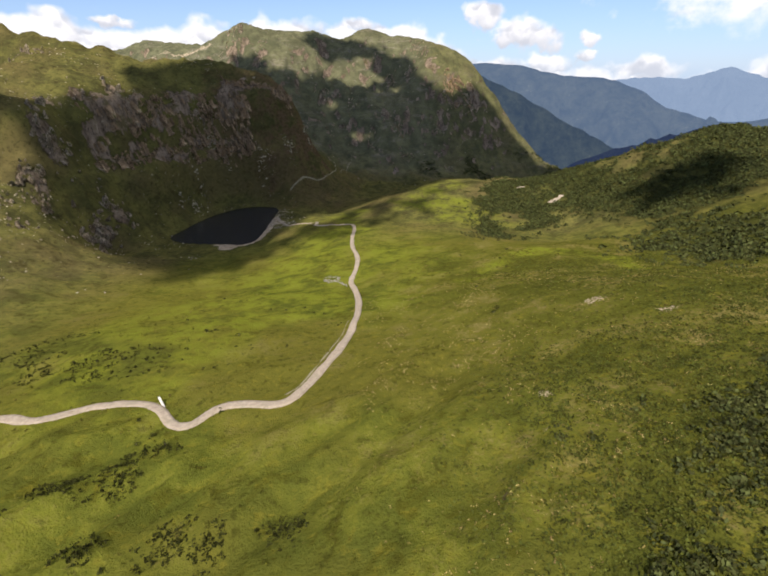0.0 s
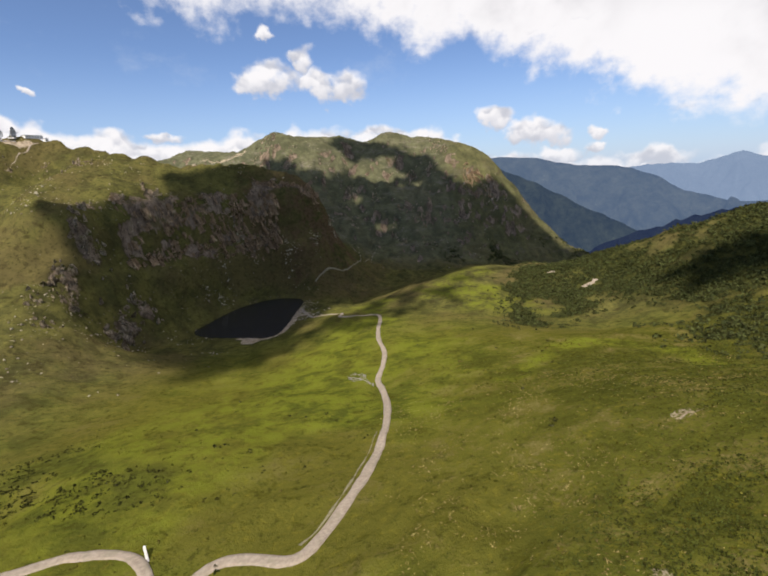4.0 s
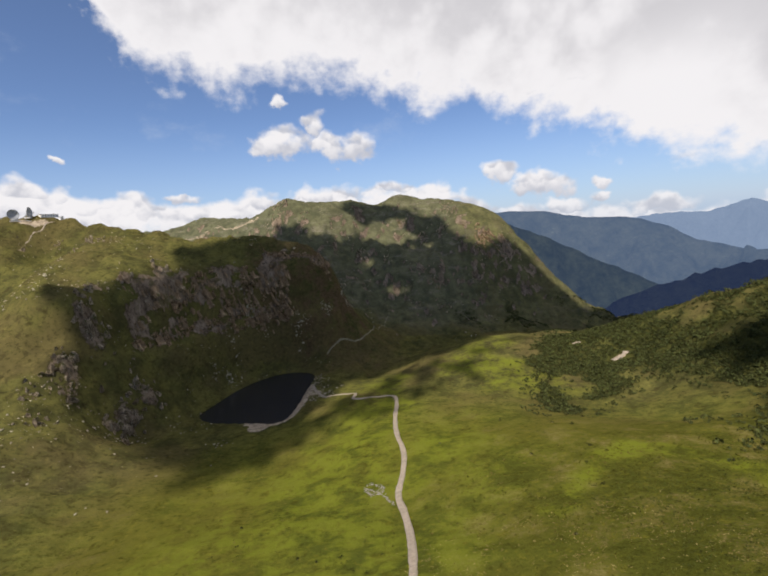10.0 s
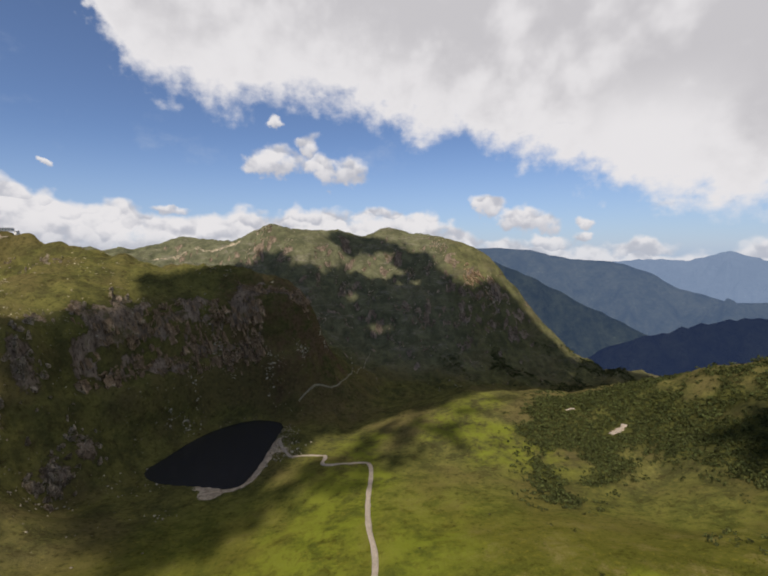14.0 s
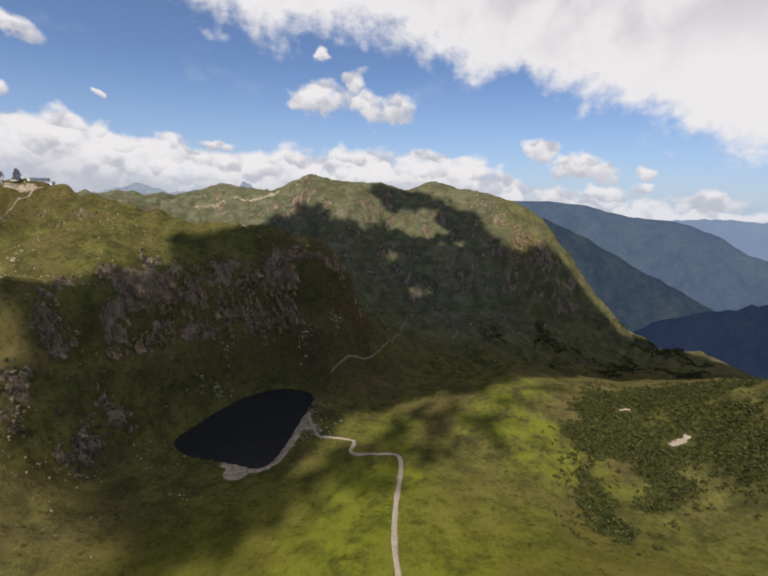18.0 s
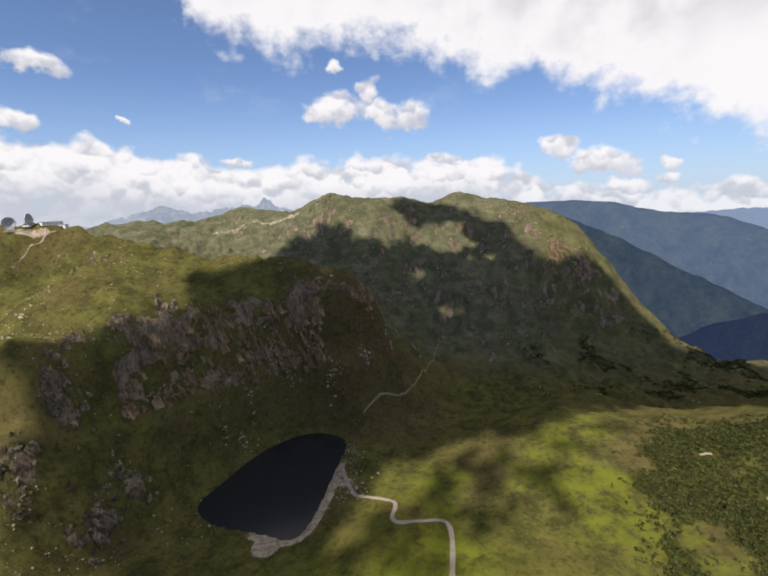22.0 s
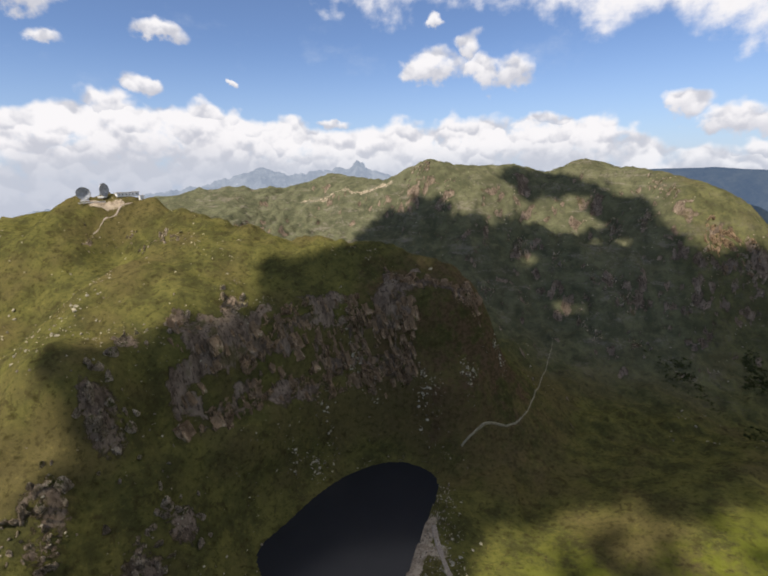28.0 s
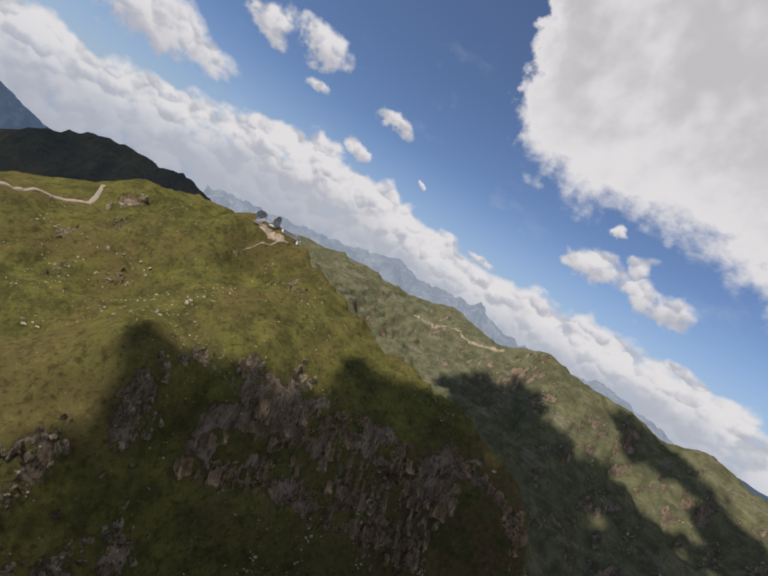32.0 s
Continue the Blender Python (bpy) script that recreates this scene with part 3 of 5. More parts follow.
def plate(x, y):
    px, py = x / 100, y / 100
    z = PLATE[-3] + PLATE[-2] * px + PLATE[-1] * py
    for (fx, fy, _), w in zip(FORMS, PLATE):
        r2 = (px - fx / 100) ** 2 + (py - fy / 100) ** 2
        z = z + w * 0.5 * r2 * np.log(r2 + 1e-9)
    return z


def cliff_band(x, y):
    """How much a place belongs to the steep step over the tarn, 0 to 1."""
    middle = [((a[0] + b[0]) / 2, (a[1] + b[1]) / 2) for a, b in zip(CLIFF_TOP, CLIFF_FOOT)]
    return 1 - smooth(16, 34, line_distance(x, y, middle))


def cliff_rock(x, y):
    """Where the cliff's rock is bare: between its edge and its foot, with ragged rims."""
    face = CLIFF_TOP[1:4] + [(-153, 604), (-126, 616), (-120, 634), (-88, 638), (-56, 637), (-40, 642), (-36, 633), (-55, 626), (-86, 627), (-112, 618), (-92, 618), (-84, 602), (-104, 598)] + CLIFF_FOOT[4:0:-1]
    d = line_distance(x, y, face, True) * np.where(inside(x, y, face), 1, -1)
    return smooth(-7, 6, d + 7 * fractal(x, y, 22, 3, 63) - 2)


def height(x, y):
    x, y = np.asarray(x, float), np.asarray(y, float)
    z = plate(np.clip(x, -900, 760), np.clip(y, -220, 1480))
    away = np.maximum(np.maximum(x - 640, -800 - x), np.maximum(y - 1330, -190 - y))
    far = smooth(0, 420, away)
    z = z * (1 - far) + far * (-480 + 40 * fractal(x, y, 600, 3, 5))
    # the cliff: a steep step with ribs and gullies
    band = cliff_band(x, y)
    s = np.clip((z - 104) / 36, -1.6, 1.6)
    z = z + band * 36 * (np.tanh(2.4 * s) / 0.98 - s) * 0.75
    along = 0.62 * x + 0.78 * y
    rib = np.abs(value_noise(along / 9, (x - y) / 60, 31)) + 0.5 * np.abs(value_noise(along / 4, (x - y) / 30, 32))
    z = z - band * 9 * (0.75 - rib) * (1 - np.abs(np.clip(s, -1, 1)))
    # rolling and rough ground, calm on the meadow
    calm = 1 - smooth(150, 260, line_distance(x, y, [(20, 60), (10, 430)]))
    rough = 1 - 0.75 * calm
    z = z + rough * 3.2 * fractal(x, y, 55, 4, 2) + 1.3 * (0.3 + rough) * fractal(x, y, 15, 3, 9)
    z = z - rough * 2.6 * (1 - np.minimum(1, 3.2 * np.abs(fractal(x, y, 60, 3, 12)))) * smooth(60, 140, -x)
    fold = smooth(150, 95, y) * smooth(60, 20, x) * smooth(3, 16, line_distance(x, y, ROAD))
    z = z + fold * (6.0 * (0.42 - np.abs(fractal(0.72 * (x - y), 0.2 * (x + y), 17, 3, 14, 0.4))) + 0.8 * fractal(x, y, 7, 2, 15))
    steep = smooth(520, 700, y) * (1 - smooth(1200, 1500, y))
    z = z + steep * (8 * (0.25 + 0.75 * smooth(10, 70, line_distance(x, y, MAIN_CREST))) * (np.abs(fractal(x, y, 90, 4, 44)) - 0.4) + 13 * smooth(860, 930, y) * smooth(8, 70, line_distance(x, y, MAIN_CREST)) * (np.abs(fractal(x + 0.2 * y, 0.4 * y, 62, 4, 47)) - 0.35) + 8.5 * smooth(12, 60, line_distance(x, y, MAIN_CREST)) * (np.abs(fractal(x, y, 40, 4, 46)) - 0.35))
    # the tarn's basin
    d = line_distance(x, y, SHORE, True)
    wet = inside(x, y, SHORE)
    near = 1 - smooth(4, 30, d)
    z = np.where(wet, -0.25 - 0.2 * d, z * (1 - near) + near * np.maximum(0.25 + 0.10 * d, np.minimum(z, 0.4 + 0.5 * d)))
    return np.where(wet, z, np.maximum(z, 0.2 + 0.03 * np.minimum(d, 30)) * (d < 60) + z * (d >= 60))


# ---- helpers for things ----
def mesh_object(name, verts, faces, material, parent=None, smooth_faces=False):
    me = bpy.data.meshes.new(name)
    me.from_pydata(verts, [], faces)
    me.materials.append(material)
    if smooth_faces:
        me.polygons.foreach_set("use_smooth", [True] * len(me.polygons))
    me.update()
    ob = new(name, me)
    ob.parent = parent
    return ob


def sheet(name, xs, ys, zs, material, tags=()):
    """A grid of ground; tags: named values, one for each corner."""
    nx, ny = len(xs), len(ys)
    gx, gy = np.meshgrid(xs, ys)
    co = np.stack([gx, gy, zs], -1).reshape(-1, 3)
    i = (np.arange(ny - 1)[:, None] * nx + np.arange(nx - 1)[None]).ravel()
    quads = np.stack([i, i + 1, i + nx + 1, i + nx], -1)
    me = bpy.data.meshes.new(name)
    me.vertices.add(len(co))
    me.vertices.foreach_set("co", co.ravel())
    me.loops.add(quads.size)
    me.loops.foreach_set("vertex_index", quads.ravel().astype(np.int32))
    me.polygons.add(len(quads))
    me.polygons.foreach_set("loop_start", np.arange(0, quads.size, 4, dtype=np.int32))
    me.polygons.foreach_set("use_smooth", np.ones(len(quads), bool))
    me.materials.append(material)
    for key, values in tags:
        me.attributes.new(key, "FLOAT", "POINT").data.foreach_set("value", np.asarray(values, np.float32).ravel())
    me.update()
    me.validate()
    return new(name, me)


def growing(lo, hi, step, reach):
    """Even steps from lo to hi, and ever wider ones out to +-reach."""
    mid, out = list(np.arange(lo, hi + 0.01, step)), []
    a, s = hi, step
    while a < reach:
        s *= 1.22
        a += s
        out.append(min(a, reach))
    back, a, s = [], lo, step
    while a > -reach:
        s *= 1.22
        a -= s
        back.append(max(a, -reach))
    return np.array(back[::-1] + mid + out)


# ---- the ground ----
GX, GY = growing(-500, 480, 2.4, 4600), growing(-60, 1110, 2.4, 4600)
QX, QY = np.meshgrid(GX, GY)
GZ = height(QX, QY)
SLOPE = np.hypot(np.gradient(GZ, axis=1) / np.gradient(QX, axis=1), np.gradient(GZ, axis=0) / np.gradient(QY, axis=0))
SHORE_D = line_distance(QX, QY, SHORE, True)
NOISE = fractal(QX, QY, 14, 3, 81)
SCARP = 1 - smooth(60, 130, line_distance(QX, QY, CLIFF_FOOT))
LEDGE = smooth(-0.35, 0.15, fractal(0.62 * QX + 0.78 * QY, GZ * 2.2, 24, 3, 66))
ROCKY = (1 - SCARP) * 0.9 * smooth(1.2 + 0.25 * smooth(800, 900, QY), 1.8 + 0.35 * smooth(800, 900, QY), SLOPE + 0.3 * NOISE) * smooth(60, 110, np.hypot(QX + 392, QY - 605)) + 0.85 * cliff_rock(QX, QY) * LEDGE
for ox, oy, radius in OUTCROPS:
    ROCKY = np.maximum(ROCKY, (1 - smooth(0.3, 1.0, np.hypot(QX - ox, QY - oy) / radius)) * ((0.50 if radius < 20 and oy < 560 else 0.36) + 0.34 * NOISE))
SCREE_FIELD = smooth(620, 760, QY) * smooth(-0.2, 0.7, fractal(QX, QY, 70, 4, 83)) * 0.15 + 0.10 * smooth(930, 980, QY) * smooth(-200, -260, QX)
ROCKY = np.clip(ROCKY + SCREE_FIELD + 0.14 * smooth(120, 180, -QX) * smooth(0.1, 0.8, fractal(QX, QY, 45, 3, 84)), 0, 1)
# worn places: x, y, radius, bareness
BARE = [(85, 116, 6, 0.58), (93, 98, 5, 0.54), (47, 73, 4.5, 0.5), (43, 63, 4, 0.48), (53, 70, 3, 0.45), (-320, 603, 5, 0.45), (-300, 598, 4, 0.45), (-388, 582, 5, 0.45), (-210, 548, 8, 0.45), (-222, 540, 6, 0.4), (-505, 530, 14, 0.42), (207, 1046, 8, 0.5)]
BANK = np.maximum(0.8 * (1 - smooth(1.5, 6, line_distance(QX, QY, [(-399, 607), (-391, 613), (-381, 622)]))), 1 - smooth(0.5, 5, line_distance(QX, QY, [(243, 446), (252, 447)])))
for ox, oy, radius, much in BARE:
    BANK = np.maximum(BANK, much * (1 - smooth(0.35, 1.0, np.hypot(QX - ox, (QY - oy) * 1.3) / radius)))
BANK = np.maximum(BANK, 0.52 * (1 - smooth(2, 7, line_distance(QX, QY, [(-400, 1072), (-361, 1061), (-300, 1055), (-215, 1044)]))))
FELL = np.clip(smooth(330, 520, QY + 0.5 * np.abs(QX)) + smooth(100, 220, -QX), 0, 1)
LUSH = 0.75 * (1 - smooth(20, 130, line_distance(QX, QY, [(-40, 180), (20, 330), (60, 440), (140, 470)]))) * smooth(-0.3, 0.4, fractal(QX, QY, 70, 3, 71))
LUSH = np.maximum(LUSH, 0.9 * (1 - smooth(3, 12, line_distance(QX, QY, [(77, 206), (105, 233), (136, 252), (154, 233), (161, 206), (150, 170)]) + 4 * fractal(QX, QY, 18, 2, 72))))
DRY = 0.35 * smooth(-20, 80, QX) * (1 - smooth(240, 340, QY)) + 0.25 + 0.3 * (1 - smooth(15, 50, line_distance(QX, QY, MAIN_CREST[14:]))) + 0.7 * (1 - smooth(1, 4, line_distance(QX, QY, [(40, 104), (49, 99), (60, 91), (76, 81), (95, 76)])))
HEATH_AREA = np.maximum(smooth(10, 70, QX - 0.1 * QY) * (1 - smooth(220, 330, QY)), np.where(inside(QX, QY, ALDERS), 1.0, 0.0))
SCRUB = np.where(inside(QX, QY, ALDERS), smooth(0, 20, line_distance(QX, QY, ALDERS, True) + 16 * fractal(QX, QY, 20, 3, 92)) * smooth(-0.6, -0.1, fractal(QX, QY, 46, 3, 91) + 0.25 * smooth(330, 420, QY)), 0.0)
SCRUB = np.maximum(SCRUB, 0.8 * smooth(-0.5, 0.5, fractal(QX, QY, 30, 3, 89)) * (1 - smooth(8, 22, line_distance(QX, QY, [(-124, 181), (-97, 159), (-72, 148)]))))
EARTH = 0.9 * (1 - smooth(12, 42, line_distance(QX, QY, [(-105, 618), (-62, 622), (-32, 636), (-22, 656)]) + 8 * NOISE)) + 0.5 * (1 - smooth(10, 40, line_distance(QX, QY, [(-40, 590), (0, 612), (20, 650)]) + 10 * NOISE))
EAST_SHORE = smooth(-124, -104, QX) * (1 - smooth(5, 10, SHORE_D)) * (1 - 0.75 * smooth(505, 530, QY)) + 0.9 * (1 - smooth(7, 12, np.hypot(QX + 98, QY - 425))) + 0.6 * (1 - smooth(5, 9, np.hypot(QX + 52, QY - 492)))
ground = sheet("ground", GX, GY, GZ, TURF, (("rock", ROCKY), ("fell", FELL), ("lush", LUSH), ("dry", DRY), ("heath", HEATH_AREA), ("scrub", 0.75 * SCRUB), ("hazy_upland", 0.95 * smooth(700, 860, QY) * (0.85 + 0.15 * smooth(-110, -230, QX)) * (1 - 0.5 * smooth(190, 260, QX))), ("earth", EARTH), ("gravel", np.maximum(EAST_SHORE, BANK))))
tagged(ground, "alpine meadow, cliffs and grassy mountain slopes", "ground", kind="structure")

# ---- the tarn ----
rim = [((x + 112) * 1.012 - 112, (y - 500) * 1.012 + 500) for x, y in SHORE]
tarn = mesh_object("water", [(x, y, 0.0) for x, y in rim], [list(range(len(rim)))], WATER)
tagged(tarn, "small dark mountain lake below a cliff", "lake", kind="structure")


def ribbon(name, line, width, material, lift=0.12, step=2.0, wobble=0.15, seed=3):
    """A track laid on the ground, with a rounded bed and ragged sides."""
    pts = [Vector(p) for p in line]
    for _ in range(2):
        pts = [pts[0]] + [q for a, b in zip(pts, pts[1:]) for q in (a * 0.75 + b * 0.25, a * 0.25 + b * 0.75)] + [pts[-1]]
    walked = []
    for a, b in zip(pts, pts[1:]):
        n = max(1, int((b - a).length / step))
        walked += [a.lerp(b, k / n) for k in range(n)]
    walked.append(pts[-1])
    verts, faces, across = [], [], (-0.62, -0.5, -0.2, 0.2, 0.5, 0.62)
    p = np.array([(q.x, q.y) for q in walked])
    side = np.gradient(p, axis=0)
    side = np.stack([side[:, 1], -side[:, 0]], 1) / (np.linalg.norm(side, axis=1, keepdims=True) + 1e-9)
    ragged = 1 + wobble * fractal(p[:, 0], p[:, 1], 6, 2, seed)
    for k, s in enumerate(across):
        q = p + side * (s * width * ragged)[:, None]
        z = height(q[:, 0], q[:, 1]) + (lift if abs(s) < 0.6 else -0.5)
        verts.append(np.c_[q, z])
    mid = np.max([v[:, 2] for v in verts[1:5]], axis=0)
    for v in verts[1:5]:
        v[:, 2] = np.maximum(v[:, 2], mid - 0.35)
    n = len(p)
    co = np.concatenate(verts)
    for k in range(len(across) - 1):
        for j in range(n - 1):
            faces.append((k * n + j, k * n + j + 1, (k + 1) * n + j + 1, (k + 1) * n + j))
    return mesh_object(name, co.tolist(), faces, material, smooth_faces=True)


road = ribbon("road", [(x, y, 0) for x, y in ROAD], 3.0, GRAVEL, 0.3)
tagged(road, "pale winding gravel track across the meadow", "road", kind="structure")


# ---- clouds that shade the cliff, the tarn and the slopes ----
CLOUD_LEVEL = 1300


def sunward(x, y):
    """Ground places moved along the sun's way up to the clouds."""
    k = (CLOUD_LEVEL - height(x, y)) / SUN_WAY.z
    return np.asarray(x, float) + SUN_WAY.x * k, np.asarray(y, float) + SUN_WAY.y * k


def cloud(outline, fringe, tatter, seed, label, gaps=(), most=1.0):
    """A flat-based heap of many small puffs over an outline on the map, thinning out over a fringe; gaps: thin places."""
    r = np.random.RandomState(seed)
    ox, oy = sunward(np.array([p[0] for p in outline]), np.array([p[1] for p in outline]))
    line = list(zip(ox, oy))
    px, py = np.meshgrid(np.arange(ox.min() - 60, ox.max() + 60, 8.5), np.arange(oy.min() - 60, oy.max() + 60, 8.5))
    px, py = (px + r.uniform(-3, 3, px.shape)).ravel(), (py + r.uniform(-3, 3, py.shape)).ravel()
    deep = line_distance(px, py, line, True) * np.where(inside(px, py, line), 1, -1)
    thick = deep / fringe + tatter * fractal(px, py, 62, 4, seed + 3, 0.6)
    for gx, gy, wide in gaps:
        hx, hy = sunward(gx, gy)
        thick = thick - 3.0 * np.exp(-((px - hx) ** 2 + (py - hy) ** 2) / wide ** 2) * np.maximum(1, thick)
    cover = smooth(-0.9, 0.9, thick)
    keep = r.rand(len(px)) < cover * most
    px, py, cover, deep = px[keep], py[keep], cover[keep], deep[keep]
    bm = bmesh.new()
    bmesh.ops.create_icosphere(bm, subdivisions=1, radius=1.0)
    ball = np.array([v.co for v in bm.verts])
    tris = np.array([[v.index for v in f.verts] for f in bm.faces])
    bm.free()
    size = (4.2 + 5.0 * cover) * r.uniform(0.9, 1.15, len(px))
    z = CLOUD_LEVEL + r.uniform(0, 0.3, len(px)) * np.clip(deep, 0, 60)
    co = ball[None] * np.stack([size, size, size * 0.7], -1)[:, None] + np.stack([px, py, z], -1)[:, None]
    faces = tris[None] + (np.arange(len(px)) * len(ball))[:, None, None]
    ob = mesh_object("cloud", co.reshape(-1, 3).tolist(), faces.reshape(-1, 3).tolist(), CLOUD_WHITE, smooth_faces=True)
    return tagged(ob, label, "cloud", kind="stuff")


SHADED = [(-246, 402), (-253, 424), (-256, 450), (-259, 478), (-261, 499), (-245, 516), (-215, 522), (-208, 548), (-222, 575), (-212, 605), (-176, 623), (-150, 660), (-170, 720), (-215, 850), (-248, 950), (-213, 1006), (-160, 1000),
          (-128, 990), (-100, 985), (-104, 962), (-60, 972), (-30, 985), (-20, 1005), (10, 1022), (60, 1018), (75, 1012), (104, 1022), (140, 1054), (188, 1026), (204, 1000), (212, 970), (224, 952), (250, 944), (290, 952), (318, 952),
          (343, 957), (385, 940), (416, 914), (438, 884), (467, 876), (640, 860), (600, 700), (470, 660), (363, 640), (248, 618), (144, 556), (60, 540), (-10, 520), (-36, 470), (-52, 425),
          (-58, 385), (-78, 345), (-112, 318), (-155, 332), (-202, 356), (-236, 382)]
cloud(SHADED, 16, 0.9, 5, "broad white cumulus cloud over the cliff", [(16, 942, 14), (66, 883, 14), (92, 880, 9), (150, 968, 11), (122, 990, 11), (-250, 505, 12), (-234, 530, 11)])
CREST_SHADE = [(-22, 1050), (-4, 1070), (20, 1086), (60, 1090), (112, 1076), (150, 1068), (130, 1056), (75, 1052), (12, 1044)]
cloud(CREST_SHADE, 12, 1.1, 6, "ragged white cumulus cloud over the mountain crest")
MEADOW_SHADE = [(-62, 400), (-36, 440), (-6, 480), (60, 525), (140, 545), (205, 530), (160, 488), (80, 455), (34, 410), (-30, 350), (-90, 322)]
cloud(MEADOW_SHADE, 18, 1.3, 9, "thin torn cumulus cloud over the lake meadow", most=0.28)
HILL_SHADE = [(272, 352), (284, 390), (307, 388), (330, 364), (340, 346), (326, 314), (300, 310), (288, 330)]
cloud(HILL_SHADE, 20, 0.9, 8, "small white cumulus cloud over the alder hill")


# ---- footpaths and the ridge road ----
TRODDEN = plain_material("trodden_earth", (0.14, 0.125, 0.075), (0.27, 0.24, 0.155), 0.4, 0.95, 0, 0.5, 0.05)
worn_track = ribbon("footpath", [(-11, 108, 0), (-7, 114, 0), (0, 131, 0), (6, 152, 0), (10, 170, 0)], 0.5, TRODDEN, 0.1, wobble=0.8)
tagged(worn_track, "worn pale footpath running beside the track", "path", kind="structure")
path = ribbon("footpath", [(-46, 582, 0), (-36, 592, 0), (-26, 602, 0), (-8, 612, 0), (4, 622, 0), (12, 650, 0), (20, 690, 0), (30, 740, 0), (40, 785, 0), (50, 835, 0)], 0.85, TRODDEN, 0.2)
tagged(path, "narrow pale footpath climbing past the lake", "path", kind="structure")
shore_path = ribbon("footpath", [(-42, 474, 0), (-48, 486, 0), (-54, 500, 0), (-58, 512, 0)], 3.2, GRAVEL, 0.1, wobble=0.3)
tagged(shore_path, "stony end of the track at the lake shore", "path", kind="structure")
ridge_road = ribbon("ridge_road", [(-524, 380, 0), (-527, 420, 0), (-526, 458, 0), (-522, 488, 0), (-517, 505, 0), (-530, 514, 0), (-552, 526, 0)], 4.0, GRAVEL, 0.5)
tagged(ridge_road, "white gravel road over the grassy ridge", "road", kind="structure")

# ---- far ranges, haze of distance painted in as blue emission ----
def far_range(name, crest, depth, drop, material, seed, label, rough=60, jag=0):
    """A range: a crest line whose flanks fall to both sides, broken by gullies."""
    pts = np.array(crest, float)
    step = np.r_[0, np.cumsum(np.linalg.norm(np.diff(pts[:, :2], axis=0), axis=1))]
    n = max(60, int(step[-1] / 14))
    s = np.linspace(0, step[-1], n)
    line = np.stack([np.interp(s, step, pts[:, k]) for k in range(3)], 1)
    line[:, 2] += jag * (0.55 - np.abs(fractal(s, s * 0.3, 190, 5, seed + 9, 0.6)))
    away = line[:, :2] - (0, 200)
    away /= np.linalg.norm(away, axis=1, keepdims=True)
    rows = np.r_[np.linspace(-1, 0, 44), np.linspace(0.06, 0.5, 8)]
    verts = []
    for r in rows:
        q = line[:, :2] + away * (r * depth)
        gully = np.abs(fractal(s / 1.0, np.full(n, r * depth * 0.45), rough * 2.2, 5, seed)) - 0.35
        z = line[:, 2] - drop * abs(r) ** 0.85 * (1 if r < 0 else 1.6) + gully * rough * min(1.0, abs(r) * 4) + 6 * fractal(q[:, 0], q[:, 1], rough * 0.5, 3, seed + 3)
        verts.append(np.c_[q, z])
    co = np.concatenate(verts)
    faces = [(i * n + j, i * n + j + 1, (i + 1) * n + j + 1, (i + 1) * n + j) for i in range(len(rows) - 1) for j in range(n - 1)]
    ob = mesh_object(name, co.tolist(), faces, material, smooth_faces=True)
    return tagged(ob, label, "mountains", kind="structure")


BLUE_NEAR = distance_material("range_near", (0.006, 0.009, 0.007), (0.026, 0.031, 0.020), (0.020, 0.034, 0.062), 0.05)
# cloud shadow on the wooded hill is put into this darker colour
BLUE_SHADED = distance_material("range_shaded", (0.005, 0.007, 0.008), (0.011, 0.014, 0.012), (0.011, 0.019, 0.048), 0.05)
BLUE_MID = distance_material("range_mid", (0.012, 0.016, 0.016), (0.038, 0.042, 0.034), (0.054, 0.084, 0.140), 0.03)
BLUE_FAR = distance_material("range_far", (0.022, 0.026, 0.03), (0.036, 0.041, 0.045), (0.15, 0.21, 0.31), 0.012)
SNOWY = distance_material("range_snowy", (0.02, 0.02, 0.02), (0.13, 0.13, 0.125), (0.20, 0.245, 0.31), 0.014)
# shadow over the western hills is painted into this dark heath tone
HEATH_SHADED = distance_material("range_heath_shaded", (0.010, 0.012, 0.006), (0.030, 0.032, 0.014), (0.008, 0.011, 0.018), 0.012)
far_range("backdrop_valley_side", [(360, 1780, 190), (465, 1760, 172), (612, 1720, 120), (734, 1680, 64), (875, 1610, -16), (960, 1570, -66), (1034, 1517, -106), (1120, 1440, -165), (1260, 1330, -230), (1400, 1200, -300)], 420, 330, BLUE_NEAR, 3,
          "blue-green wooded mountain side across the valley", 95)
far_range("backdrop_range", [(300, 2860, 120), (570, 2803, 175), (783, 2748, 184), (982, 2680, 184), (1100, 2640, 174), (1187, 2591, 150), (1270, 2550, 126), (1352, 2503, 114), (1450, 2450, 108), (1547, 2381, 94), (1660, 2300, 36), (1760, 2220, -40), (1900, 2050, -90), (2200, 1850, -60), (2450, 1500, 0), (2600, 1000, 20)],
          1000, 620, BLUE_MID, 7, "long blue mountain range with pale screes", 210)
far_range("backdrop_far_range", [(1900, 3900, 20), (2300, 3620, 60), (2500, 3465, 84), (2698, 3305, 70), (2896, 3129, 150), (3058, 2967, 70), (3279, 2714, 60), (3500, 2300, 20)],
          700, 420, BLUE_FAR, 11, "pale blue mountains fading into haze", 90)
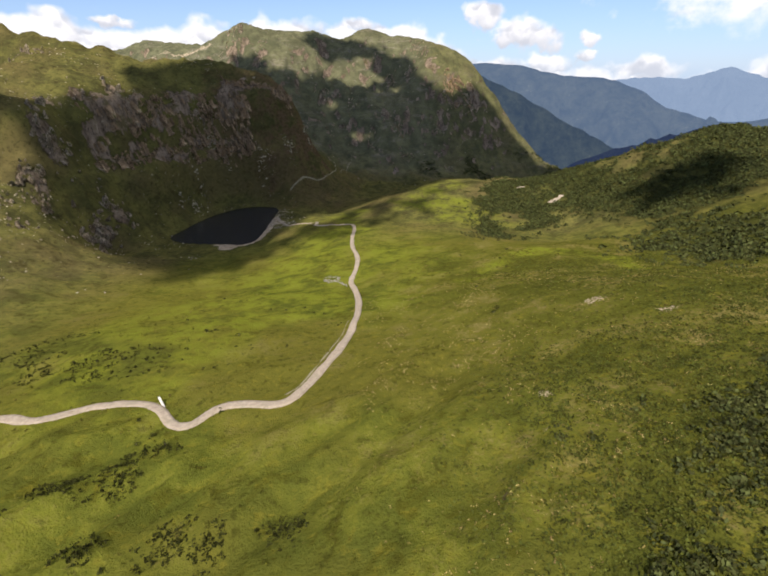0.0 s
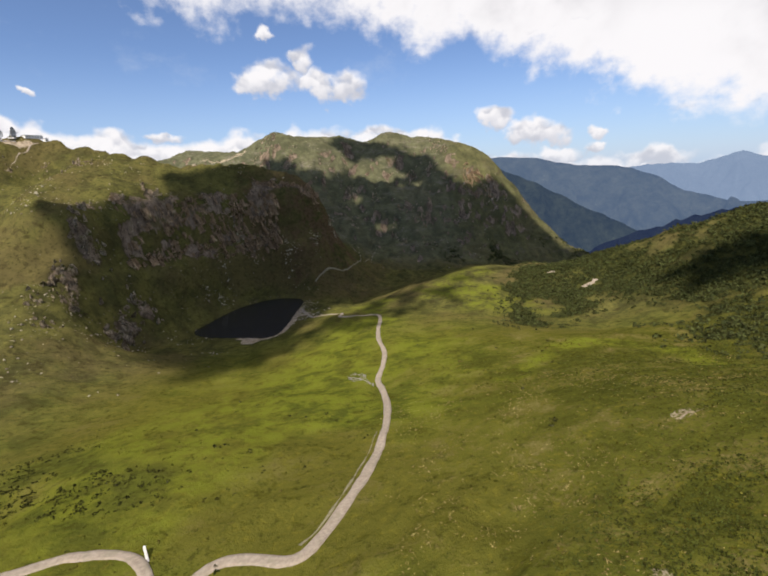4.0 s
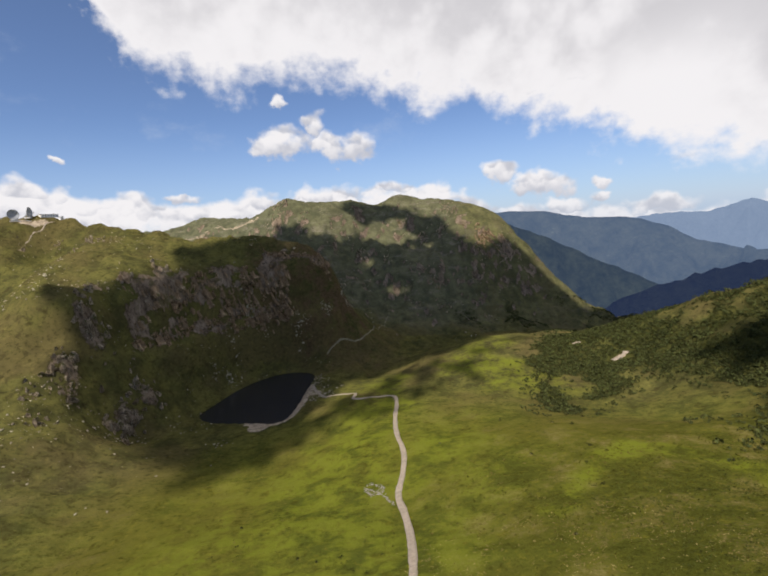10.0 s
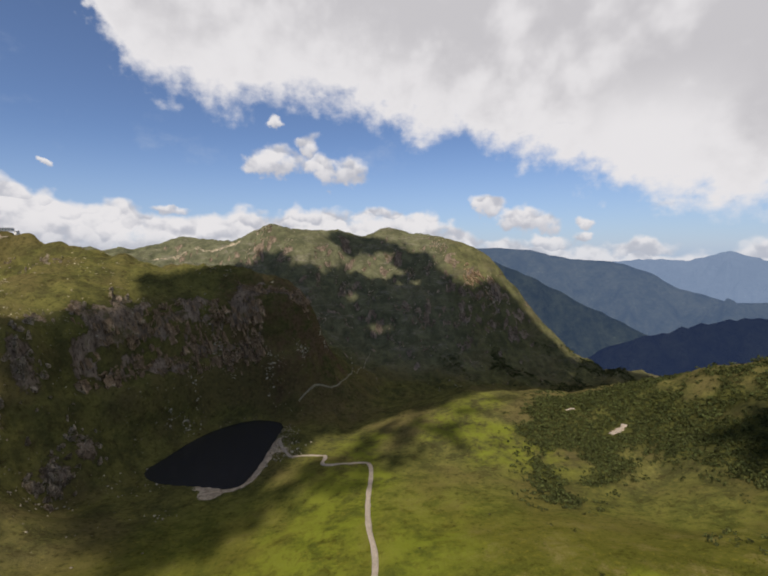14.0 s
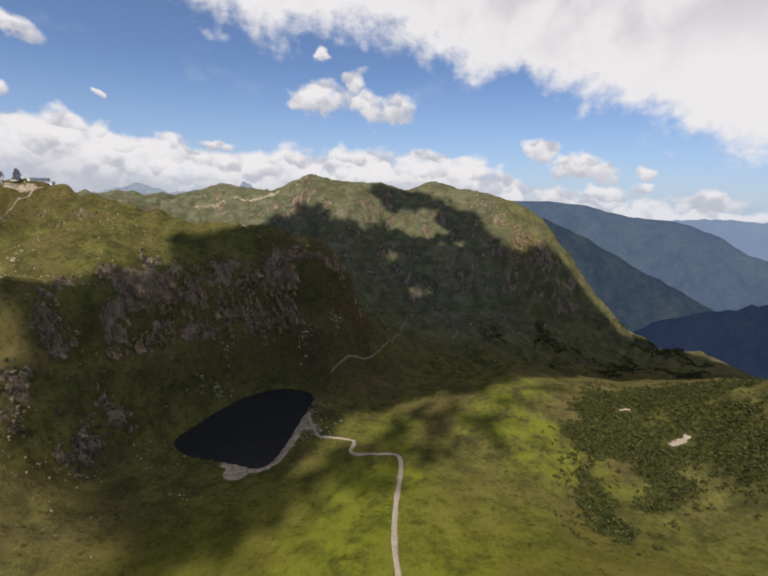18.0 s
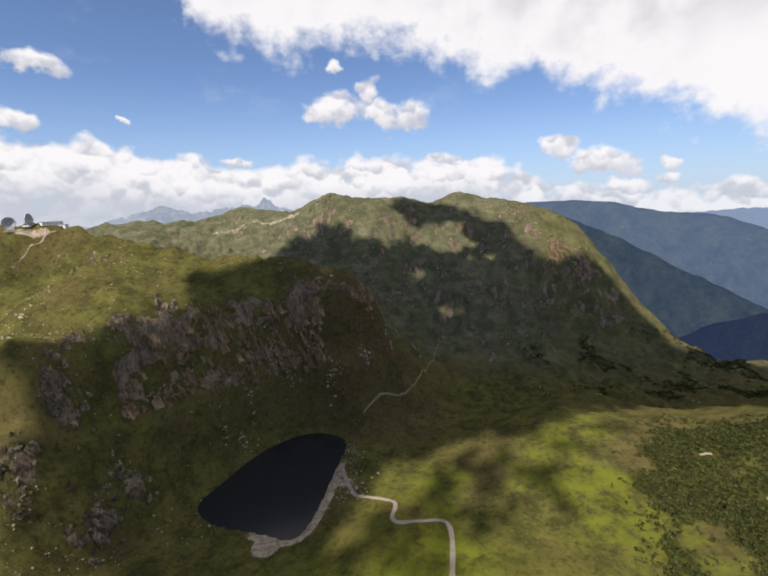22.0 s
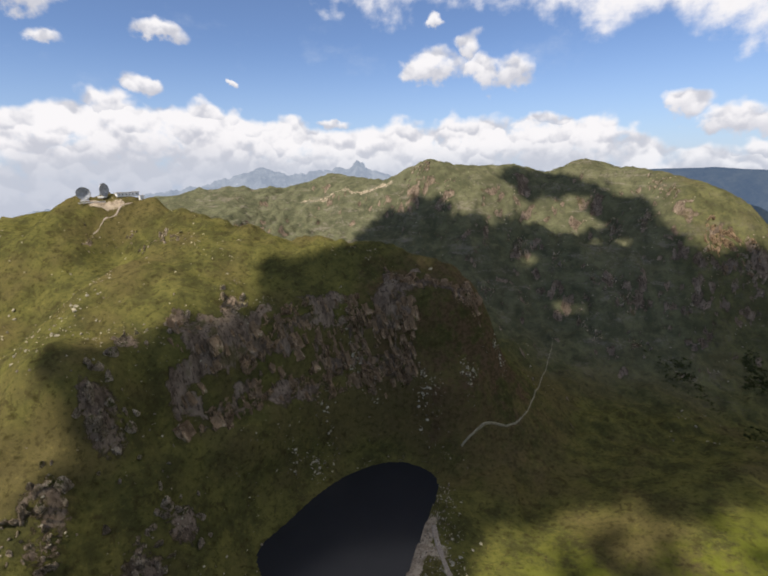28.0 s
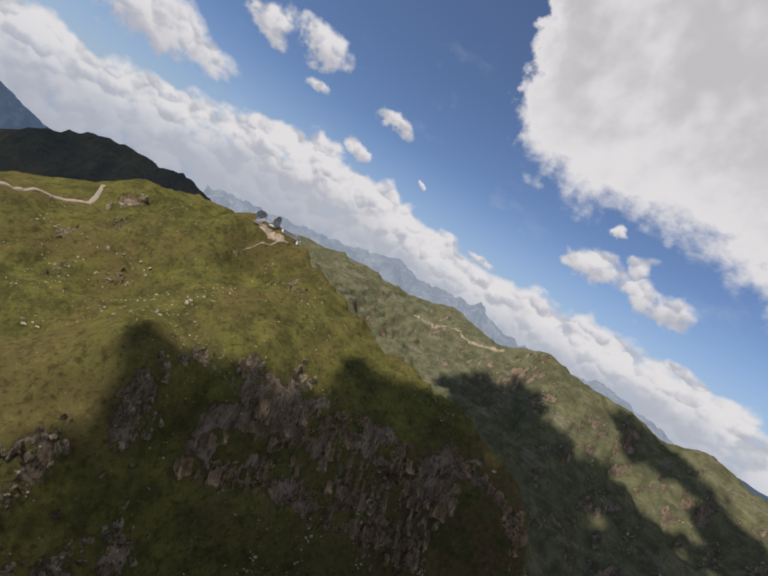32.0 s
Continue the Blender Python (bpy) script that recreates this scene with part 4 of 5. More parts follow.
far_range("backdrop_wooded_hill", [(640, 1240, -150), (700, 1200, -90), (774, 1130, -40), (852, 1080, -8), (930, 1010, 24), (1050, 900, 34), (1250, 760, 10)], 200, 240, BLUE_SHADED, 13,
          "dark wooded hill, cloud shadow painted into its colour", 12)
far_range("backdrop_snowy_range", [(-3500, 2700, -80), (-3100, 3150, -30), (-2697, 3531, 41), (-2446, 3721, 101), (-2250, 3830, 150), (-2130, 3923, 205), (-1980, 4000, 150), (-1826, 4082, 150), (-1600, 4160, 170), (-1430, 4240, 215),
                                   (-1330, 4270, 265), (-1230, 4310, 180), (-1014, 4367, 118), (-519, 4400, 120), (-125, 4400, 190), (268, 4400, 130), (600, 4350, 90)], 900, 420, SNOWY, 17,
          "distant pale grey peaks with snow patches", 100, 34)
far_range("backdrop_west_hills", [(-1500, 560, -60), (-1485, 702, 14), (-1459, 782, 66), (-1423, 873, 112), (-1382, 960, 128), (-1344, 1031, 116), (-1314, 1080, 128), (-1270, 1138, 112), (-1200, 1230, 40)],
          300, 260, HEATH_SHADED, 19, "heathery hills beyond the ridge, shade painted into their dark colour", 40)
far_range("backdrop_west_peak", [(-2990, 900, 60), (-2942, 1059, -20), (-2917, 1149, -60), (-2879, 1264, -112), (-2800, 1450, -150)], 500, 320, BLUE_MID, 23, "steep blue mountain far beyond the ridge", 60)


# ---- rock: columns of the cliff, crags, boulders ----
CLIFF_ROCK = rock_material("cliff_rock", (0.132, 0.090, 0.054), (0.385, 0.268, 0.160), (0.62, 0.49, 0.33), (0.072, 0.074, 0.018))
CRAG_ROCK = rock_material("crag_rock", (0.20, 0.155, 0.105), (0.46, 0.375, 0.265), (0.62, 0.53, 0.40), (0.085, 0.085, 0.022))


def ball_points(level):
    bm = bmesh.new()
    bmesh.ops.create_icosphere(bm, subdivisions=level, radius=1.0)
    co = np.array([v.co for v in bm.verts])
    faces = [[v.index for v in f.verts] for f in bm.faces]
    bm.free()
    return co, faces


def column_mesh(seed):
    """A broken rib of rock, one metre wide and high, with stepped and splintered sides."""
    r = np.random.RandomState(seed)
    n, rings = 8, (0.0, 0.2, 0.4, 0.55, 0.72, 0.88, 1.0)
    base, width = r.uniform(0.30, 0.62, n), 1.15
    verts, faces = [], []
    shift = np.zeros(2)
    for k, z in enumerate(rings):
        if k:
            width *= r.choice([0.99, 0.97, 0.93, 0.85])
            shift = shift + r.normal(size=2) * 0.04
        for j in range(n):
            a = 2 * math.pi * (j + 0.35 * r.rand()) / n
            w = base[j] * width * r.uniform(0.82, 1.14)
            verts.append((w * math.cos(a) + shift[0], w * math.sin(a) + shift[1], z + (0.09 * r.uniform(-1, 1) if 0 < k else 0)))
    for k in range(len(rings) - 1):
        faces += [(k * n + j, k * n + (j + 1) % n, (k + 1) * n + (j + 1) % n, (k + 1) * n + j) for j in range(n)]
    faces.append([(len(rings) - 1) * n + j for j in range(n)])
    me = bpy.data.meshes.new("rock_column")
    me.from_pydata(verts, [], faces)
    me.materials.append(CLIFF_ROCK)
    return me


COLUMNS = [column_mesh(40 + k) for k in range(14)]


def column_cliff(label, edge, foot, count, tall, seed):
    """Ribs of rock standing in the face between its upper edge and its foot."""
    r = np.random.RandomState(seed)
    mid = np.mean([p[:2] for p in edge], axis=0)
    cliff = new("cliff")
    cliff.location = (*mid, float(height(*mid)))
    tagged(cliff, label, "cliff")
    top, low = np.array([p[:2] for p in edge], float), np.array([p[:2] for p in foot], float)
    face_d = np.linalg.norm(top - low, axis=1).mean()
    run = np.r_[0, np.cumsum(np.linalg.norm(np.diff((top + low) / 2, axis=0), axis=1))]
    ns, nv = int(run[-1] / 0.85), int(face_d * 1.5 / 0.65)
    at, up_ = np.meshgrid(np.linspace(0, run[-1], ns), np.linspace(-0.22, 1.16, nv))
    foot_p = np.stack([np.interp(at, run, low[:, c]) for c in (0, 1)], -1)
    edge_p = np.stack([np.interp(at, run, top[:, c]) for c in (0, 1)], -1)
    q = foot_p + (edge_p - foot_p) * up_[..., None]
    out = foot_p - edge_p
    out /= np.linalg.norm(out, axis=-1, keepdims=True)
    z = height(q[..., 0], q[..., 1])
    rib = np.abs(fractal(at + 0.34 * z, z * 0.16, 17, 5, seed + 40, 0.66))
    step = fractal(at * 0.22, z - 0.36 * at, 7.5, 3, seed + 50)
    grain = fractal(at * 1.3, z * 0.6, 3.0, 3, seed + 60, 0.7)
    rim = smooth(-0.22, 0.10, up_ + 0.16 * fractal(at, z, 16, 3, seed + 70)) * (1 - smooth(0.88, 1.14, up_ + 0.20 * fractal(at, z * 0.5, 19, 3, seed + 80)))
    rim = rim * smooth(0, 14 if run[-1] < 150 else 62, at + 12 * fractal(at, z, 18, 3, seed + 85)) * (1 - smooth(run[-1] - 14, run[-1], at))
    hole = smooth(-0.50, -0.05, fractal(at * 0.8, 2.4 * (z - 0.36 * at), 34, 3, seed + 90))
    for bench, wide in ((0.42, 0.055), (0.74, 0.035)):
        hole = hole * (1 - 0.9 * np.exp(-((up_ - bench - 0.0016 * (at - 60) + 0.09 * fractal(at, z * 0.3, 26, 3, seed + 95)) / wide) ** 2))
    push = rim * hole * (3.4 - 5.5 * np.minimum(rib, 0.8) + 1.9 * step + 1.5 * grain) - 1.4 * (1 - rim * hole)
    q = q + out * push[..., None]
    z = z + 0.55 * push * (0.4 + 0.6 * smooth(-0.5, 0.5, step))
    co = np.concatenate([q, z[..., None]], -1).reshape(-1, 3) - np.array(cliff.location)
    quads = [(i * ns + j, i * ns + j + 1, (i + 1) * ns + j + 1, (i + 1) * ns + j) for i in range(nv - 1) for j in range(ns - 1)]
    mesh_object("rock_face", co.tolist(), quads, CLIFF_ROCK, cliff)
    for k in range(count):
        s = r.rand() * (len(top) - 1.001)
        i, f = int(s), s - int(s)
        a, b = top[i] * (1 - f) + top[i + 1] * f, low[i] * (1 - f) + low[i + 1] * f
        v = r.beta(1.6, 1.6)
        if len(top) > 4 and s < 1.3 and r.rand() < 0.55:
            continue
        p = b + (a - b) * v + r.uniform(-3, 3, 2)
        up = (a - b) / (np.linalg.norm(a - b) + 1e-6)
        z0 = float(height(*p))
        w = r.choice([1.6, 2.4, 3.6, 5.0, 7.5], p=[0.2, 0.25, 0.27, 0.2, 0.08]) * r.uniform(0.8, 1.25)
        h = min(w * r.uniform(0.9, 1.9), 0.7 * tall) + 1.5
        ob = new("rock_column", COLUMNS[r.randint(len(COLUMNS))])
        ob.parent = cliff
        turn = (Matrix.Rotation(r.uniform(-0.10, 0.10) - 0.30, 3, Vector((up[0], up[1], 0.0))) @ Matrix.Rotation(r.uniform(0, 6.3), 3, "Z")).to_quaternion()
        m = Matrix.LocRotScale((p[0], p[1], z0 - 1.0 - 0.38 * h), turn, (w * r.uniform(0.6, 1.3), w, h))
        ob.matrix_basis = Matrix.Translation(-cliff.location) @ m
    return cliff


column_cliff("dark brown cliff of upright rock ribs above the lake", CLIFF_TOP[1:4] + [(-153, 604), (-112, 617), (-92, 620)], CLIFF_FOOT[1:5] + [(-104, 598), (-84, 602)], 330, 16, 5)
column_cliff("broken band of brown rock ribs on the ridge's end", [(-120, 633), (-88, 637), (-58, 636), (-40, 642)], [(-118, 624), (-86, 627), (-55, 626), (-35, 633)], 80, 7, 6)
column_cliff("grey rock face on the mountain's shoulder", [(255, 985), (285, 972), (318, 952)], [(243, 948), (276, 938), (312, 930)], 34, 9, 7)


def rock_points(seed, level=2, flat=0.7):
    r = np.random.RandomState(seed)
    co, faces = ball_points(level)
    for _ in range(11):
        d = r.normal(size=3)
        d /= np.linalg.norm(d)
        cut = r.uniform(0.38, 0.72)
        co = co - np.maximum(co @ d - cut, 0)[:, None] * d
    co = co * (1.4, r.uniform(0.8, 1.3), 1.4 * flat * r.uniform(0.8, 1.2))
    return co, faces


ROCKS = [rock_points(70 + k) for k in range(8)]
PEBBLES = [rock_points(90 + k, 1) for k in range(6)]


def crag(x, y, size, count, seed):
    """An outcrop: blocks of rock piled in the slope."""
    r = np.random.RandomState(seed)
    thing, strike = new("rock_outcrop"), r.uniform(0.3, 1.1)
    thing.location = (x, y, float(height(x, y)))
    tagged(thing, "weathered grey-brown rock outcrop in the grassy slope", "rock", group="outcrops on the slope")
    for k in range(count):
        px, py = x + r.normal() * size * 0.5, y + r.normal() * size * 0.6
        co, faces = ROCKS[r.randint(len(ROCKS))]
        w = size * (0.40 if y < 460 else 0.30) * r.power(0.6) + 0.5
        a, lean = strike + r.uniform(-0.35, 0.35), 0.25 + r.uniform(-0.3, 0.3)
        turn = np.array([[math.cos(a), -math.sin(a), 0], [math.sin(a), math.cos(a), 0], [0, 0, 1]]) @ np.array([[1, 0, 0], [0, math.cos(lean), -math.sin(lean)], [0, math.sin(lean), math.cos(lean)]])
        v = (co * (w * r.uniform(0.4, 0.75), w * r.uniform(0.6, 1.1), w * r.uniform(1.0, 2.1))) @ turn.T + (px - x, py - y, float(height(px, py)) - thing.location.z - 0.30 * w)
        mesh_object("block", v.tolist(), faces, CRAG_ROCK, thing)
    return thing


for k, (x, y, radius) in enumerate(OUTCROPS):
    if radius < 20:
        crag(x, y, radius * (0.9 if y < 820 else 1.25), 34 if radius > 12 else 20, 300 + k)


def scatter(n, seed, region, weight):
    """Places drawn from a box, kept with the odds that weight gives."""
    r = np.random.RandomState(seed)
    x, y = r.uniform(region[0], region[1], n), r.uniform(region[2], region[3], n)
    keep = r.rand(n) < weight(x, y)
    return x[keep], y[keep]


def joined(name, shapes, x, y, z, size, spin, material, seed, squash=None):
    """Many copies of a few small shapes in one mesh."""
    r = np.random.RandomState(seed)
    pick = r.randint(len(shapes), size=len(x))
    verts, tris, base = [], [], 0
    for k, (co, faces) in enumerate(shapes):
        ids = np.nonzero(pick == k)[0]
        if not len(ids):
            continue
        c, s = np.cos(spin[ids]), np.sin(spin[ids])
        vx = co[None, :, 0] * c[:, None] - co[None, :, 1] * s[:, None]
        vy = co[None, :, 0] * s[:, None] + co[None, :, 1] * c[:, None]
        vz = np.repeat(co[None, :, 2], len(ids), 0) * (squash[ids, None] if squash is not None else 1)
        v = np.stack([vx, vy, vz], -1) * size[ids, None, None] + np.stack([x[ids], y[ids], z[ids]], -1)[:, None]
        f = np.array(faces)[None] + (base + np.arange(len(ids)) * len(co))[:, None, None]
        verts.append(v.reshape(-1, 3))
        tris.append(f.reshape(-1, f.shape[-1]))
        base += len(ids) * len(co)
    co, quads = np.concatenate(verts), np.concatenate(tris)
    w = quads.shape[1]
    me = bpy.data.meshes.new(name)
    me.vertices.add(len(co))
    me.vertices.foreach_set("co", co.astype(np.float32).ravel())
    me.loops.add(quads.size)
    me.loops.foreach_set("vertex_index", quads.ravel().astype(np.int32))
    me.polygons.add(len(quads))
    me.polygons.foreach_set("loop_start", np.arange(0, quads.size, w, dtype=np.int32))
    me.materials.append(material)
    me.update()
    me.validate()
    return new(name, me)


def stones(name, n, seed, region, weight, low, high, label):
    x, y = scatter(n, seed, region, weight)
    r = np.random.RandomState(seed + 1)
    size = low + (high - low) * r.power(0.45, len(x))
    ob = joined(name, PEBBLES, x, y, height(x, y) + 0.15 * size, size, r.uniform(0, 6.3, len(x)), STONE, seed + 2)
    return tagged(ob, label, "stones", kind="stuff")


def scree_odds(x, y):
    clump = smooth(0.5, 1.1, fractal(x, y, 20, 4, 55)) * 1.5
    slope = 1 - smooth(25, 75, line_distance(x, y, [(-205, 480), (-160, 545), (-90, 605), (-30, 650)]))
    return clump * slope * np.where(inside(x, y, SHORE), 0, 1)


SCREE_HEAPS = [(-68, 596), (-80, 594), (-148, 554), (-167, 526), (-140, 590), (-21, 636), (-153, 537), (-118, 590), (-44, 606)]
stones("scree_stones", 8000, 21, (-260, 0, 420, 720), scree_odds, 0.22, 0.95, "pale grey stones strewn below the cliff")
stones("scree_stones", 9000, 34, (-190, 0, 500, 680), lambda x, y: np.where(inside(x, y, SHORE), 0, 1) * (1 - smooth(2, 12, np.min([np.hypot(x - a, y - b) for a, b in SCREE_HEAPS], axis=0) + 7 * fractal(x, y, 8, 3, 61))), 0.25, 0.95, "heaps of pale broken stones on the shaded slope")
stones("hillside_stones", 34000, 24, (-520, -110, 200, 640), lambda x, y: (0.30 * smooth(0.1, 0.9, fractal(x, y, 40, 3, 57)) + 0.012) * smooth(260, 340, y), 0.25, 1.1, "small pale stones scattered over the grassy hillside")
stones("mountain_stones", 9000, 27, (-200, 380, 640, 1060), lambda x, y: 0.22 * smooth(0.2, 1.0, fractal(x, y, 60, 3, 58)) + 0.005, 0.5, 1.8, "pale stones scattered on the far slopes")
stones("shore_stones", 900, 31, (-70, -25, 465, 560), lambda x, y: (1 - smooth(6, 22, line_distance(x, y, [(-48, 482), (-56, 505), (-60, 540)]))) * np.where(inside(x, y, SHORE), 0, 1), 0.25, 1.0,
       "pale stones heaped along the lake shore")


def boulder_mesh(k):
    co, faces = ROCKS[k]
    me = bpy.data.meshes.new("boulder")
    me.from_pydata(co.tolist(), [], faces)
    me.materials.append(STONE)
    return me


BOULDERS = [boulder_mesh(k) for k in range(8)]


def boulder(x, y, size, k, label, group):
    ob = new("boulder", BOULDERS[k % 8])
    ob.matrix_basis = Matrix.LocRotScale((x, y, float(height(x, y)) + 0.12 * size), Euler((0, 0, k * 1.7)), (size, size, size))
    return tagged(ob, label, "boulder", group)


bx, by = scatter(6000, 41, (-190, 0, 500, 660), lambda x, y: np.where(inside(x, y, SHORE), 0, 1) * (1 - smooth(1.5, 7, np.min([np.hypot(x - a, y - b) for a, b in SCREE_HEAPS], axis=0) + 5 * fractal(x, y, 8, 3, 61))))
for k, (x, y) in enumerate(zip(bx[:210], by[:210])):
    boulder(float(x), float(y), 0.5 + 1.1 * ((k * 37) % 10) / 10, k, "pale grey boulder lying on the slope above the lake", "boulders above the lake")
for k, (x, y, w) in enumerate([(-42, 484, 1.6), (-46, 478, 1.2), (-38, 490, 1.4), (-35, 482, 1.0), (-50, 496, 1.3), (-57, 474, 1.5), (-61, 461, 1.1), (-31, 497, 0.9), (-26, 503, 1.1), (-44, 502, 1.0)]):
    boulder(x, y, w, k, "pale boulder beside the lake shore track", "boulders by the lake shore")

WEST_BOULDERS = [(-479, 457), (-471, 466), (-460, 473), (-451, 484), (-431, 491), (-422, 502), (-410, 511), (-398, 515), (-407, 480), (-396, 487), (-390, 496), (-424, 473),
                 (-419, 460), (-394, 502), (-364, 517), (-302, 487), (-355, 434), (-362, 431), (-343, 462), (-320, 458), (-302, 456), (-297, 473), (-305, 495), (-298, 505)]
for k, (x, y) in enumerate(WEST_BOULDERS):
    for j in range(3):
        boulder(x + 3.5 * math.sin(k * 2.3 + j * 2.1), y + 3.5 * math.cos(k * 1.7 + j * 2.5), 0.7 + 1.1 * ((k * 7 + j * 5) % 10) / 10, k + j, "pale weathered boulder on the grassy ridge slope", "boulders on the ridge slope")


# ---- green alder and juniper ----
LEAF = plain_material("alder_leaf", (0.026, 0.031, 0.011), (0.071, 0.077, 0.023), 0.25, 0.8, 0, 0.2, 0.05, island=True)
JUNIPER = plain_material("juniper_leaf", (0.016, 0.018, 0.005), (0.042, 0.043, 0.010), 0.4, 0.85, 0, 0.2, 0.05, island=True)
TUSSOCK = plain_material("tussock_grass", (0.040, 0.041, 0.006), (0.105, 0.098, 0.013), 0.35, 0.95, 0, 0.2, 0.03, island=True, second=(0.15, 0.118, 0.035))
SCRUB_LEAF = plain_material("scrub_leaf", (0.036, 0.042, 0.009), (0.088, 0.094, 0.018), 0.4, 0.9, 0, 0.2, 0.04, island=True)
CLUMPS = [(-46, 85), (-43, 89), (-28, 60), (-18, 59), (-43, 60), (-46, 78), (-8, 57), (-56, 78)]
STRAW = plain_material("straw_grass", (0.16, 0.12, 0.04), (0.34, 0.26, 0.11), 0.4, 0.95, 0, 0.2, 0.03, island=True)
BARK = plain_material("grey_bark", (0.07, 0.06, 0.05), (0.16, 0.14, 0.12), 2.0)


def shrub_points(seed, leaves=46, leaf=0.36, tall=0.95):
    """A dome of leaf sprays one metre in radius, ragged and open."""
    r = np.random.RandomState(seed)
    verts, faces = [], []
    lobes = r.normal(size=(5, 3)) * (0.42, 0.42, 0.16) + (0, 0, 0.45)
    for k in range(leaves):
        c = lobes[r.randint(5)]
        d = r.normal(size=3)
        d /= np.linalg.norm(d)
        d[2] = abs(d[2]) * 0.9 - 0.15
        p = (c + d * r.uniform(0.30, 0.52)) * (1, 1, tall)
        p[2] = max(p[2], 0.02)
        u = np.cross(d, r.normal(size=3))
        u /= np.linalg.norm(u) + 1e-6
        v = np.cross(d, u)
        w = leaf * r.uniform(0.6, 1.25)
        b = len(verts)
        verts += [p - u * w * 0.5, p + v * w * 0.42 + d * w * 0.14, p + u * w * 0.5, p - v * w * 0.42 - d * w * 0.05]
        faces.append((b, b + 1, b + 2, b + 3))
    return np.array(verts), faces


SHRUBS = [shrub_points(500 + k, 16, 0.60) for k in range(7)]
LOW_SHRUBS = [shrub_points(520 + k, 12, 0.62, 0.6) for k in range(6)]
SPRIGS = [shrub_points(540 + k, 7, 0.8, 0.65) for k in range(6)]


def thicket(name, n, seed, region, weight, low, high, material, label, shapes=SHRUBS):
    x, y = scatter(n, seed, region, weight)
    r = np.random.RandomState(seed + 1)
    size = low + (high - low) * r.power(0.7, len(x))
    ob = joined(name, shapes, x, y, height(x, y) - 0.15 * size, size, r.uniform(0, 6.3, len(x)), material, seed + 2, r.uniform(0.75, 1.25, len(x)))
    return tagged(ob, label, "shrubs", kind="stuff")


def alder_odds(x, y):
    edge = line_distance(x, y, ALDERS, True) + 16 * fractal(x, y, 20, 3, 92)
    glade = smooth(-0.55, -0.05, fractal(x, y, 46, 3, 91) + 0.25 * smooth(330, 420, y))
    bare = smooth(4, 8, np.minimum(line_distance(x, y, [(240, 444), (250, 446), (257, 450)]), line_distance(x, y, [(221, 487), (232, 488)])))
    return bare * (0.45 + 0.55 * smooth(270, 310, y)) * np.where(inside(x, y, ALDERS), np.maximum(glade, 0.05) * (0.12 + 0.88 * smooth(0, 20, edge)), 0.12 * (1 - smooth(0, 14, edge)))


thicket("alder_thicket", 46000, 61, (120, 480, 100, 560), alder_odds, 1.3, 3.2, LEAF, "dense green alder thicket covering the hillside")
thicket("alder_scrub", 16000, 101, (150, 560, 700, 900), lambda x, y: smooth(0.15, 0.55, fractal(x, y, 48, 4, 103)) * smooth(150, 260, x + 0.4 * (y - 800)), 1.2, 2.8, LEAF, "dark alder scrub in the shaded hollow below the mountain")
thicket("alder_scrub", 5000, 67, (30, 100, 15, 70), lambda x, y: 1 - smooth(1.0, 7.0, np.minimum(line_distance(x, y, [(55, 34), (60, 41), (66, 48), (80, 56), (95, 62)]), np.hypot(x - 41, y - 31)) + 4 * fractal(x, y, 6, 2, 95)), 0.6, 1.4, LEAF, "dark green alder scrub on the steep bank")
thicket("alder_scrub", 420, 67, (36, 90, 22, 62), lambda x, y: smooth(0.0, 0.5, fractal(x, y, 16, 2, 95) + smooth(52, 74, x)), 0.7, 1.5, LEAF, "dark green alder scrub on the steep bank")
thicket("juniper_scrub", 1500, 82, (-140, -55, 135, 195), lambda x, y: smooth(0.0, 0.7, fractal(x, y, 14, 3, 94)) * (1 - smooth(10, 26, line_distance(x, y, [(-124, 181), (-97, 159), (-72, 148)]))), 0.35, 1.2, JUNIPER,
        "dark juniper scrub in the hollow beside the track", LOW_SHRUBS)
thicket("juniper_scrub", 1300, 70, (-130, 10, 30, 240), lambda x, y: smooth(0.35, 0.95, fractal(x, y, 24, 3, 97)), 0.35, 1.1, JUNIPER, "low dark juniper scrub scattered in the meadow", LOW_SHRUBS)
thicket("heath_tussocks", 16000, 73, (0, 190, 0, 270), lambda x, y: (0.25 + 0.75 * smooth(-0.3, 0.5, fractal(x, y, 30, 3, 98))) * smooth(-20, 60, x - 0.12 * y), 0.30, 0.8, TUSSOCK,
        "coarse tussocks and low heath on the meadow", LOW_SHRUBS)
thicket("dwarf_scrub", 60000, 79, (20, 130, 0, 110), lambda x, y: smooth(-1.1, 0.4, fractal(x, y, 5, 3, 96)) * smooth(18, 48, x + 8 * fractal(x, y, 18, 2, 77)) * smooth(95, 42, y - 0.25 * x + 10 * fractal(x, y, 18, 2, 78)), 0.26, 0.66, SCRUB_LEAF,
        "dark dwarf scrub thick over the rough pasture", SPRIGS)
thicket("dwarf_scrub", 26000, 85, (60, 200, 70, 240), lambda x, y: (0.35 + 0.5 * smooth(-0.2, 0.7, fractal(x, y, 9, 3, 88))) * smooth(60, 110, x) * smooth(240, 200, y), 0.3, 0.65, SCRUB_LEAF, "scattered dark dwarf scrub on the upper meadow", SPRIGS)
